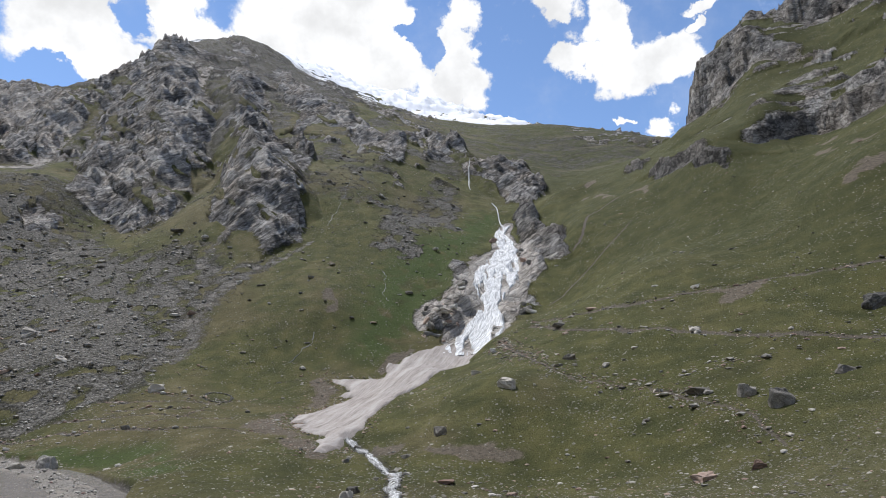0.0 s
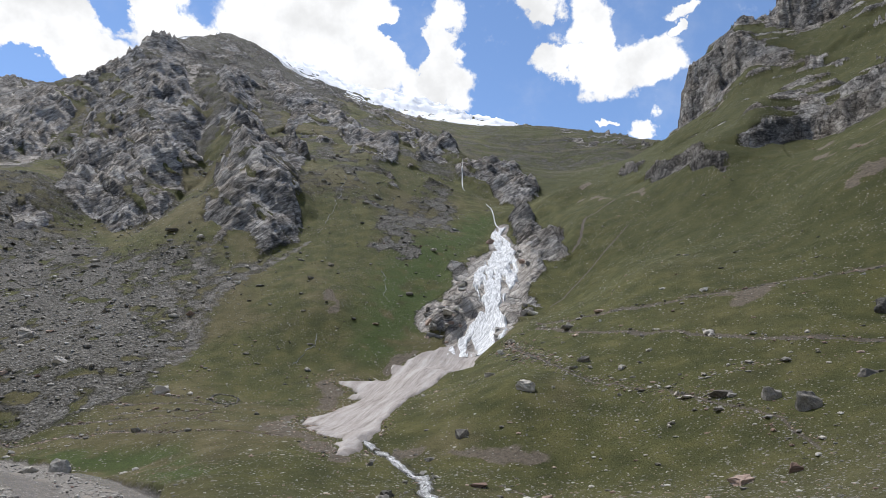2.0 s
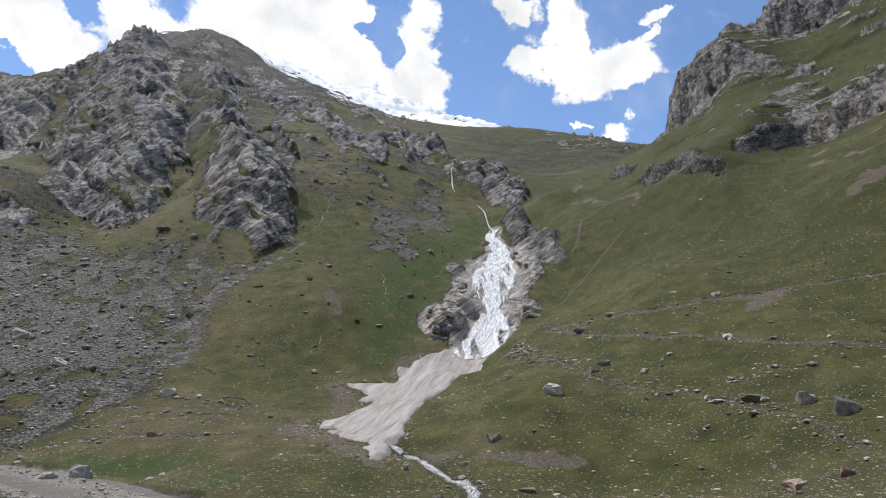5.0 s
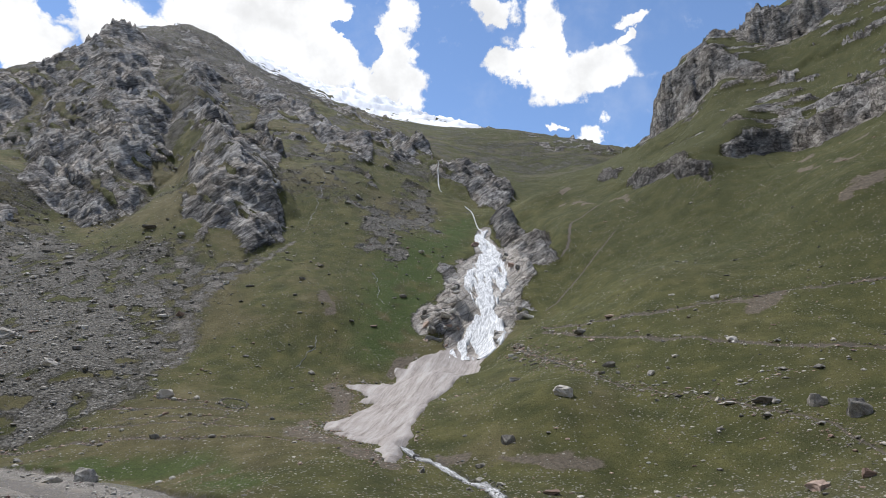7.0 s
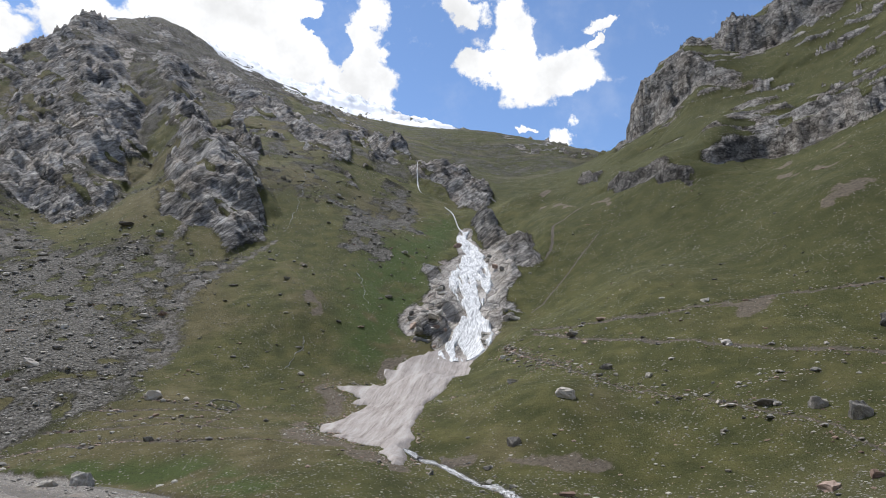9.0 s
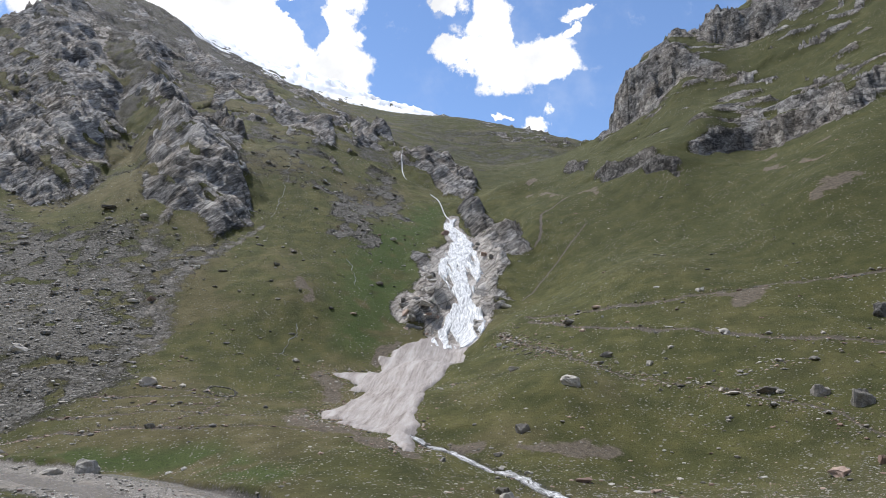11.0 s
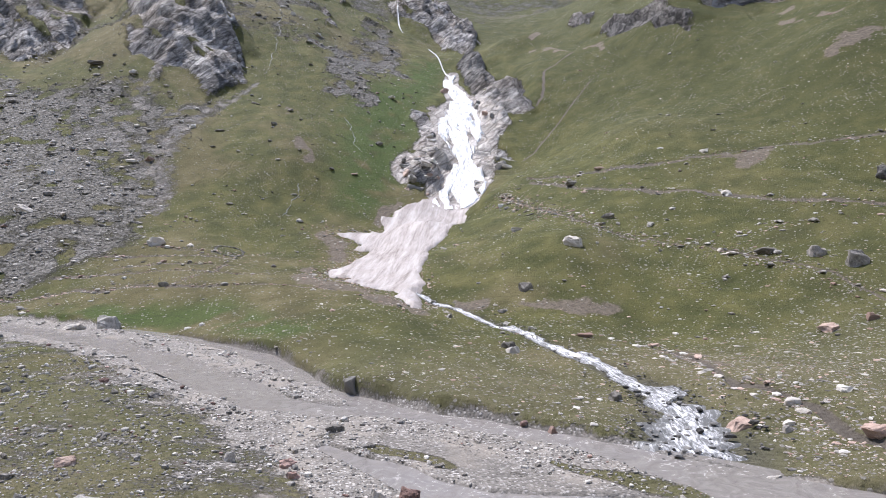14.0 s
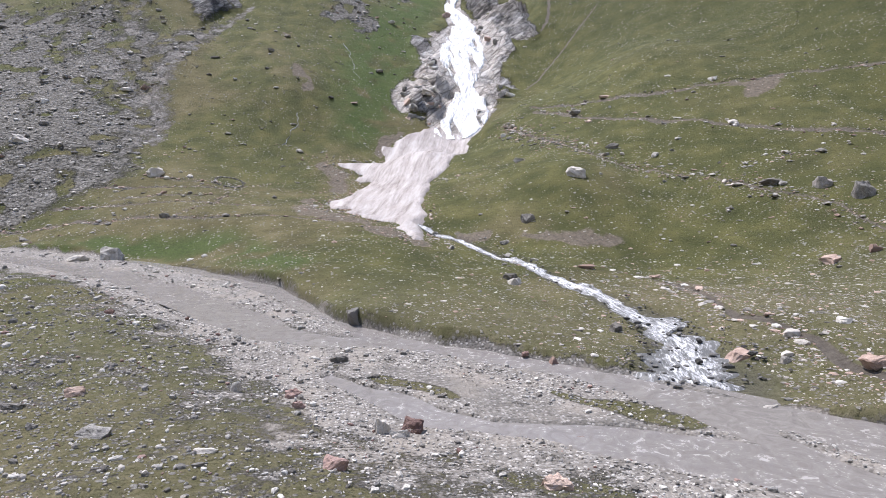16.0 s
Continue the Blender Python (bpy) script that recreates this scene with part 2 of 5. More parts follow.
# cliff traces on the mountain to the right: x, y, height of the step, width of its face; the uphill side lies on the right of the line
CLIFFS = [
    [(560, 330, 15, 8), (400, 352, 15, 8), (296, 388, 15, 7), (278, 420, 15, 7), (264, 445, 14, 7), (246, 454, 11, 6), (230, 452, 8, 5), (216, 456, 1, 5)],
    [(640, 420, 2, 9), (470, 430, 2, 9), (400, 480, 4, 9), (335, 545, 4, 9), (312, 592, 10, 10), (298, 616, 46, 18), (274, 668, 70, 18), (306, 760, 40, 22), (410, 980, 10, 25)],
    [(700, 500, 40, 16), (540, 510, 40, 16), (430, 545, 38, 16), (376, 590, 34, 15), (362, 612, 32, 15), (398, 700, 18, 18), (510, 950, 5, 18)],
    [(222, 430, 1, 4), (208, 441, 3, 4), (198, 462, 5, 4), (188, 488, 6, 4), (181, 510, 6, 4), (174, 540, 4, 4), (170, 560, 1, 4)],
]
# rock ribs: x, y, rise, half width; from the foot upwards
RIBS = [
    [(-318, 618, 4, 40), (-310, 650, 26, 48), (-320, 720, 30, 52), (-360, 800, 30, 55), (-400, 880, 26, 60), (-450, 960, 26, 64), (-480, 1040, 18, 50)],
    [(-140, 545, 4, 34), (-150, 575, 26, 40), (-185, 640, 30, 38), (-225, 720, 32, 34), (-270, 830, 36, 32), (-330, 960, 30, 34), (-370, 1060, 10, 40)],
    [(-508, 1070, 20, 24), (-496, 1100, 32, 26), (-484, 1128, 34, 30), (-462, 1180, 16, 30)],
    [(-586, 1630, 10, 18), (-575, 1645, 34, 15), (-560, 1660, 8, 20)],
    [(-500, 770, 4, 34), (-520, 810, 18, 46), (-548, 860, 24, 56), (-590, 980, 22, 60), (-610, 1080, 20, 60)],
    [(122, 684, 4, 20), (96, 708, 15, 30), (66, 748, 18, 30), (42, 820, 14, 30), (0, 940, 12, 34)],
    [(-20, 780, 2, 18), (-44, 850, 7, 26), (-74, 940, 8, 28), (-110, 1050, 5, 30)],
    [(-60, 700, 2, 16), (-76, 740, 7, 22), (-100, 800, 6, 26)],
    [(86, 500, 2, 10), (98, 480, 4, 15), (108, 500, 5, 16), (116, 530, 4, 16), (112, 570, 4, 14), (100, 610, 3, 12)],
    [(-6, 396, 1.5, 11), (-6, 415, 2.6, 19), (0, 440, 2.6, 18), (12, 470, 2.6, 15), (26, 510, 2.2, 11), (42, 555, 2, 9)],
    [(46, 412, 1.8, 11), (56, 440, 2.4, 12), (64, 475, 2.6, 14), (68, 510, 2.5, 13), (72, 560, 2, 11)],
]
# outlines of bare crag in plan: rise of the step at its edge, darkness of the colour (- pale rock, + dark; from 0.7 up
# the shade of overhangs), outline
CRAGS = [
    (9, 0.0, [(-571, 952), (-558, 1055), (-520, 1060), (-520, 1115), (-500, 1135), (-450, 1180), (-432, 1073), (-375, 941), (-359, 946), (-332, 898), (-307, 827), (-283, 757), (-294, 727), (-268, 687), (-271, 658), (-268, 613), (-298, 618), (-311, 615), (-331, 630), (-348, 638), (-363, 642), (-385, 653), (-428, 735), (-457, 787), (-501, 910), (-531, 931)]),
    (6, -0.1, [(-790, 960), (-700, 1010), (-634, 1010), (-568, 950), (-532, 941), (-503, 861), (-500, 824), (-490, 760), (-560, 720), (-640, 800), (-760, 880)]),
    (9, 0.1, [(-377, 1095), (-395, 1198), (-352, 1148), (-272, 960), (-228, 860), (-184, 742), (-203, 869), (-195, 870), (-154, 724), (-126, 581), (-133, 578), (-122, 558), (-117, 526), (-130, 519), (-141, 503), (-155, 528), (-165, 539), (-176, 535), (-176, 516), (-187, 540), (-203, 567), (-225, 607), (-223, 628), (-217, 632), (-252, 767), (-299, 872), (-333, 950)]),
    (5, 0.2, [(-336, 1207), (-329, 1290), (-233, 1064), (-198, 1035), (-164, 1060), (-126, 987), (-88, 905), (-50, 889), (-46, 775), (-83, 805), (-107, 816), (-142, 910), (-184, 915), (-209, 915), (-256, 1003)]),
    (4, 0.1, [(-18, 950), (7, 905), (37, 920), (27, 829), (-3, 816), (-22, 818)]),
    (6, 0.3, [(28, 784), (29, 843), (84, 930), (106, 935), (127, 866), (122, 700), (100, 690), (91, 642), (68, 681), (62, 737), (43, 750), (32, 765)]),
    (4, 0.1, [(-386, 593), (-386, 615), (-365, 610), (-355, 587), (-365, 570)]),
    (3, 0.3, [(-64, 707), (-41, 690), (-43, 676), (-56, 668)]),
    # overhanging crags, their shade put into a darker rock colour
    (3, 0.7, [(65, 622), (81, 617), (86, 588), (99, 528), (92, 471), (76, 480), (62, 515), (61, 555)]),
    (0, 1.0, [(174, 535), (180, 533), (190, 488), (200, 463), (210, 441), (202, 438), (190, 461), (184, 494), (175, 512)]),
    (0, 0.7, [(172, 594), (192, 640), (203, 600), (177, 573)]),
    (1.5, -1.0, [(8, 505), (24, 497), (20, 472), (23, 455), (25, 427), (10, 407), (4, 389), (-9, 399), (-17, 411), (-18, 426), (-7, 430), (0, 442), (7, 449)]),
    (1.5, -0.8, [(60, 540), (64, 505), (72, 465), (58, 452), (53, 442), (63, 420), (46, 404), (36, 400), (38, 435), (54, 466)]),
]
# the stream below the snow: x, y, half width
STREAM = [(-33, 231, 1.4), (-31, 228, 1.7), (-26, 220, 1.8), (-21, 206, 1.9), (-17.4, 196, 1.9), (-12.6, 184.5, 1.8), (-12, 163, 1.7), (-10.3, 149, 2.1), (-9.2, 137, 2.3), (-8.3, 125, 3.2), (-6.4, 117, 4.4), (-7.6, 109, 4.6), (-9.4, 102, 5.2), (-12.8, 95.5, 7.2), (-14.6, 90, 8.8), (-16.4, 85.5, 8.2)]


def inside(x, y, poly):
    """Signed distance to a closed outline, + within."""
    closed = list(poly) + [poly[0]]
    d, _, _ = near_line(x, y, closed)
    odd = np.zeros(np.shape(x), bool)
    for (ax, ay), (bx, by) in zip([p[:2] for p in closed[:-1]], [p[:2] for p in closed[1:]]):
        if ay != by:
            cross = ((ay > y) != (by > y)) & (x < (bx - ax) * (y - ay) / (by - ay) + ax)
            odd ^= cross
    return np.where(odd, d, -d)


def region(x, y, poly, margin=40.0):
    """The same, worked out only close to the outline's box."""
    xs, ys = [p[0] for p in poly], [p[1] for p in poly]
    m = (x > min(xs) - margin) & (x < max(xs) + margin) & (y > min(ys) - margin) & (y < max(ys) + margin)
    d = np.full(np.shape(x), -1e3)
    if m.any():
        d[m] = inside(x[m], y[m], poly)
    return d


def steps(x, y, tone=False):
    """Rise of the cliffs, crags and ribs above the smooth slopes, how rocky the place is and, with tone, how dark its
    rock is coloured, overhang shade included.
    """
    wx, wy = x + 6 * fbm(x / 38, y / 38, 1.5, 5, 0.55), y + 6 * fbm(x / 38, y / 38, 7.5, 5, 0.55)
    rise, rock = np.zeros(np.shape(x)), np.zeros(np.shape(x))
    for line in CLIFFS:
        d, s, side = near_line(wx, wy, line)
        h, w = along_value(s, line, 2), along_value(s, line, 3)
        sd = np.where(side > 0, -d, d)
        # the ground falls back behind the brink, so that the step is local to the face
        # ledges in the face
        v = 3.0 * ramp(-w * 0.5, w * 0.5, sd + 0.16 * w * fbm(x / 7, y / 7, 2.9, 3))
        v = (np.floor(v) + ramp(0.35, 0.95, v - np.floor(v))) / 3.0
        rise = rise + h * (v - 0.5) * np.exp(-(d / (5 * w)) ** 2)
        rock = np.maximum(rock, ramp(1.3, 0.45, d / w) * ramp(3, 9, h))
    for line in RIBS:
        d, s, side = near_line(wx, wy, line)
        h, w = along_value(s, line, 2), along_value(s, line, 3)
        q = d / w
        rise = rise + h * np.clip(1 - q, 0, 1) ** 0.8 * ramp(1.25, 0.9, q)
    dark = np.zeros(np.shape(x))
    rag = np.clip(np.hypot(x, y) / 700, 0.5, 1.4)
    for h, shade, outline in CRAGS:
        d = region(wx, wy, outline)
        rise = rise + h * ramp(-3, 14, d)
        m = ramp(-5, 5, d / rag)
        rock = np.maximum(rock, m)
        dark = np.where(m > 0.02, shade, dark)
    return (rise, rock, dark) if tone else (rise, rock)


class Ground:
    """Smooth slopes spanned between the landform lines, with cliffs, ribs, beds and relief on top."""

    def __init__(self):
        pts = np.array([p for line in LANDFORMS.values() for p in line], float)
        self.pts = pts
        self.c = self.space(pts[:, 0], pts[:, 1])
        rise, _ = steps(pts[:, 0], pts[:, 1])
        v = (pts[:, 2] - rise) / self.scale(pts[:, 0], pts[:, 1])
        n = len(pts)
        k = self.kernel(self.c, self.c) + 0.002 * np.eye(n)
        a = np.zeros((n + 1, n + 1))
        a[:n, :n], a[n, :n], a[:n, n] = k, 1, 1
        self.w = np.linalg.solve(a, np.append(v, 0))

    @staticmethod
    def space(x, y):
        dx, dy = x - HUB[0], y - HUB[1]
        r = np.hypot(dx, dy) + 20
        a = np.arctan2(dx, dy)
        return np.stack([1.6 * np.cos(a), 1.6 * np.sin(a), 1.25 * np.log(r)], -1)

    @staticmethod
    def scale(x, y):
        return np.hypot(x - HUB[0], y - HUB[1]) + 60

    @staticmethod
    def kernel(a, b):
        d2 = np.maximum((a * a).sum(-1)[:, None] + (b * b).sum(-1)[None] - 2 * a @ b.T, 0)
        return -np.sqrt(d2 + 0.05 ** 2)

    def base(self, x, y):
        x, y = np.asarray(x, float), np.asarray(y, float)
        sh = x.shape
        x, y = x.ravel(), y.ravel()
        out = np.empty(len(x))
        for i in range(0, len(x), 20000):
            s = slice(i, i + 20000)
            out[s] = self.kernel(self.space(x[s], y[s]), self.c) @ self.w[:-1] + self.w[-1]
        return (out * self.scale(x, y)).reshape(sh)


# water's edge under the far bank, and the near edge of the gravel plain: x, y, level
FAR_EDGE = [(-420, 345, 5.2), (-300, 318, 4.4), (-170, 259, 3.6), (-136, 234, 3.1), (-100, 202, 2.6), (-76, 170, 1.9), (-64, 134, 1.5), (-54, 119, 1.1), (-40, 108, 0.7), (-30, 98.5, 0.4), (-22, 91.5, 0.1), (-10, 78, -0.2), (2, 66, -0.5), (30, 45, -1.2), (80, 8, -2.2), (170, -45, -4), (320, -100, -7)]
NEAR_EDGE = [(-420, 312, 0), (-300, 272, 0), (-156, 216, 0), (-136, 202, 0), (-116, 179, 0), (-97, 150, 0), (-89, 136, 0), (-80, 118, 0), (-72, 103, 0), (-68, 93, 0), (-63, 81, 0), (-54, 73, 0), (-44, 70, 0), (-36, 64, 0), (-28, 56, 0), (-12, 45, 0), (20, 22, 0), (80, -20, 0), (170, -75, 0), (320, -130, 0)]
# channels in the plain: x, y, half width
CHANNELS = [
    [(-420, 338, 7), (-300, 302, 7), (-180, 246, 4), (-157, 229, 3.5), (-140, 213, 4), (-120, 193, 4.6), (-101, 168, 5), (-86, 142, 5), (-75, 124, 4.4), (-66, 117, 3.6), (-54, 113.5, 3.2), (-46, 108, 3.2), (-34, 97.5, 3.2), (-26, 89, 3.4), (-19, 79, 5), (-11, 67, 8.5), (0, 57, 11), (30, 36, 10), (80, 0, 9), (170, -55, 9), (320, -110, 9)],
    [(-124, 224, 2), (-104, 204, 3), (-88, 184, 3.4), (-74, 160, 3.2), (-65, 134, 2.6), (-57, 118, 2.6)],
    [(-66, 97, 1.0), (-60, 89, 1.7), (-55, 80.5, 2.2), (-48, 76.5, 2), (-40, 73.5, 2.6), (-32, 69, 4), (-24, 63, 5), (-12, 54, 6)],
]
# a bar of stones in the river
BAR = [(-16.4, 70, 0.8), (-14.8, 66.7, 1.5), (-13.4, 62.3, 1.8), (-12.8, 58.5, 1.0)]


def signed(x, y, line):
    d, s, side = near_line(x, y, line)
    return d * np.where(side >= 0, 1, -1), s


def water_level(x, y):
    _, s, _ = near_line(x, y, FAR_EDGE)
    return along_value(s, FAR_EDGE, 2)


# scree fans, rocky patches, bare scars and trodden trails in plan: x, y, half width
SCREE_FIELD = [(-640, 470), (-430, 510), (-370, 545), (-322, 600), (-238, 525), (-195, 505), (-177, 479), (-145, 495), (-112, 522), (-121, 500), (-144, 440), (-153, 416), (-147, 377), (-136, 330), (-144, 311), (-162, 304), (-194, 298), (-300, 330), (-480, 400)]
SCREE = [
    [(-236, 460, 66), (-214, 400, 66), (-190, 350, 48), (-180, 318, 22)],
    [(-390, 540, 75), (-320, 440, 75), (-290, 380, 66), (-260, 330, 50)],
    [(-66, 600, 8), (-30, 600, 24), (-34, 560, 20), (-40, 520, 12), (-28, 498, 4)],
    [(0, 690, 8), (2, 640, 14), (4, 580, 16)],
]
# pale runnels of fine debris
RUNNELS = [
    [(-108, 524, 3), (-124, 498, 5), (-139, 473, 6), (-154, 437, 8), (-153, 397, 9), (-144, 361, 8)],
    [(-176, 560, 2), (-184, 514, 4), (-187, 489, 5), (-183, 454, 6), (-171, 417, 7)],
    [(-326, 612, 3), (-317, 560, 6), (-318, 530, 7), (-330, 480, 9)],
    [(-514, 938, 5), (-499, 879, 8), (-486, 828, 8), (-479, 767, 8), (-463, 686, 10), (-500, 640, 10)],
]
SCARS = [
    [(196, 303, 3), (207, 301, 7), (218, 298, 4)],
    [(246, 400, 2), (252, 405, 6), (258, 408, 2)],
    [(250, 360, 2), (255, 362, 5), (262, 360, 2)],
    [(140, 606, 2), (144, 613, 6), (150, 622, 2)],
    [(178, 600, 2), (187, 606, 5), (198, 612, 2)],
    [(-78, 468, 2), (-80, 474, 5), (-84, 482, 2)],
    [(-68, 408, 3), (-71, 417, 6), (-74, 430, 3)],
    [(231, 384, 2), (233, 366, 4), (234, 338, 3)],
    [(130, 589, 2), (139, 572, 4), (143, 533, 2)],
    [(151, 521, 2), (162, 511, 4), (160, 498, 2)],
    [(110, 268, 3), (125, 262, 8), (112, 256, 4)],
    [(20, 190, 4), (6, 190, 4), (-8, 200, 3), (-20, 218, 3)],
    [(-68, 290, 2), (-70, 268, 5), (-64, 246, 6), (-50, 230, 5), (-42, 212, 4), (-35, 199, 3)],
    [(-62, 338, 3), (-54, 322, 5), (-56, 300, 4)],
    [(-36, 352, 3), (-26, 374, 4), (-10, 392, 4)],
    [(12, 160, 3), (16, 145, 4), (10, 120, 3)],
]
TRAILS = [
    [(-260, 312, 0.9), (-189, 292, 0.9), (-150, 271, 0.9), (-117, 257.5, 0.9), (-85, 246.3, 0.9), (-67, 235.4, 0.8), (-60, 231, 0.7)],
    [(-157, 312.6, 0.8), (-140, 305, 0.8), (-117, 299.6, 0.8), (-96, 302, 0.6)],
    [(46, 343, 0.9), (57.5, 312.4, 0.9), (73.6, 295.6, 0.9), (92, 277.5, 0.9), (114, 269, 0.8), (134.6, 259.6, 0.9), (148.6, 244, 0.8), (157, 234, 0.8), (240, 180, 0.8)],
    [(44.5, 335, 0.8), (55.6, 285, 0.9), (70.6, 261, 0.9), (83.7, 240.5, 0.9), (96, 224, 0.8), (104, 206, 0.9), (119, 195, 0.9), (200, 138, 0.8)],
    [(3.6, 70, 0.7), (4, 83, 0.7), (7.2, 94, 0.7), (7.4, 99, 0.6), (5, 109, 0.6), (14, 138, 0.6), (14, 158, 0.6), (9, 164, 0.6)],
    [(30, 339, 0.5), (31, 281, 0.7), (38, 240, 0.5), (52, 224, 0.4), (62, 205, 0.35), (66.5, 187.6, 0.35), (72.4, 174, 0.35), (74, 163, 0.35), (73.3, 147, 0.35)],
    [(67.5, 415.6, 0.5), (76, 421, 0.6), (86.6, 430, 0.6), (101.9, 440.4, 0.5), (115.5, 451, 0.5), (137.4, 468.2, 0.4)],
    [(94.2, 467.6, 0.6), (101.2, 473.7, 0.9), (109, 492, 0.8), (115.2, 508.8, 0.7), (124, 516, 0.6), (132.8, 520, 0.7), (146.2, 525.9, 0.8)],
    [(-146, 294, 0.7), (-120, 288, 0.7), (-97, 287, 0.7)],
    [(-136, 316, 0.7), (-121, 309.5, 0.7), (-100, 308, 0.4), (-79, 312.7, 0.4)],
    [(-118, 256, 0.5), (-105, 271, 0.45), (-101, 295, 0.4)],
    [(-170, 300, 0.7), (-140, 283, 0.7), (-110, 275, 0.7), (-84, 270, 0.6)],
]
# pale, freshly broken rock and debris: x, y, half width
PALE = [
    [(-640, 930, 22), (-600, 905, 30), (-575, 880, 16)],
    [(-520, 880, 8), (-500, 800, 10), (-480, 740, 8), (-500, 690, 10), (-540, 640, 10)],
    [(-392, 935, 8), (-402, 920, 14), (-410, 900, 6)],
    [(-126, 556, 5), (-124, 548, 9), (-128, 538, 5)],
    [(-440, 1010, 10), (-430, 960, 10), (-410, 930, 8)],
    [(-10, 412, 8), (0, 432, 12), (14, 450, 10), (20, 480, 8), (28, 510, 7)],
    [(62, 470, 9), (70, 500, 9), (66, 530, 7)],
    [(-425, 1110, 6), (-400, 1000, 9), (-372, 930, 12), (-365, 905, 8)],
    [(-700, 930, 20), (-650, 930, 26), (-600, 905, 24)],
]


# the skyline ridge of the left mountain; stony uplands and snow lie behind it
CREST = [(-575, 1644), (-446, 1560), (-300, 1440), (-205, 1350), (-93, 1200), (-23, 1050), (37, 880), (70, 800), (150, 760), (260, 830), (420, 1000)]


def line_mask(x, y, lines, soft=0.5):
    m = np.zeros(np.shape(x))
    for line in lines:
        d, s, _ = near_line(x, y, line)
        w = along_value(s, line, 2)
        m = np.maximum(m, ramp(1 + soft, 1 - soft, d / w))
    return m


def rock_relief(x, y, z0, r):
    """Slabs, ledges and joints along tilted beds."""
    left = x - 0.12 * y < 40
    # beds that dip to the right on the left mountain, nearly level ones on the right
    a = np.where(left, 0.6 * x + 0.8 * z0 + 0.12 * y, 0.1 * x + z0)
    b = np.where(left, 0.8 * x - 0.6 * z0, x - 0.1 * z0)
    wa = a + np.where(left, 9.0, 2.0) * fbm(b / 80, y / 80, a / 60, 3)
    big = ridged(b / 80, wa / 40, y / 70, 4, 0.55) - 0.9
    slab = 0.5 - np.mod(wa / 21 + 0.4 * vnoise(b / 50, y / 50, 2.1), 1.0)
    thin = 0.5 - np.mod(wa / 7.0 + 0.5 * vnoise(b / 30, y / 30, 7.1), 1.0)
    joint = np.mod(b / 20 + 0.7 * fbm(wa / 22, y / 34, b / 60, 2), 1.0) - 0.5
    fine = ridged(b / 16, wa / 3.0, y / 14, 2) - 0.75
    rills = ridged(x / 58 + 0.5 * vnoise(y / 90, x / 90, 3.0), y / 290, 1.4, 3) - 0.9
    m1 = np.clip(0.5 + 1.0 * vnoise(b / 60, wa / 30, y / 60), 0.0, 1.4)
    m2 = np.clip(0.5 + 1.0 * vnoise(b / 30, wa / 14, y / 35 + 9), 0.0, 1.4)
    amp = np.clip(r / 560, 0.22, 1.4)
    return amp * (np.where(left, 7.0, 2.0) * rills + np.where(left, 9.0, 4.0) * big + np.where(left, 8.0, 9.0) * m1 * slab + 3.6 * m2 * thin + np.where(left, 3.4, 3.6) * joint * m2 + 1.3 * fine)


def relief(x, y, z0, rock, plain):
    """Crags, gullies and hummocks."""
    r = np.hypot(x - HUB[0], y - HUB[1])
    rocky = np.zeros(np.shape(x))
    m = rock > 0.004
    if m.any():
        rocky[m] = rock[m] * rock_relief(x[m], y[m], z0[m], r[m])
    soft = (1 - rock) * (1 - plain)
    gul = np.clip((r - 150) / 500, 0, 1)
    grassy = soft * (gul * (3.0 * fbm(x / 60, y / 110, 3.3, 3) + 0.8 * fbm(x / 16, y / 22, 1.1, 2)) + 0.22 * fbm(x / 7, y / 7, 2.2, 3) + 0.06 * fbm(x / 1.7, y / 1.7, 6.1, 2))
    return rocky + grassy


GROUND = Ground()


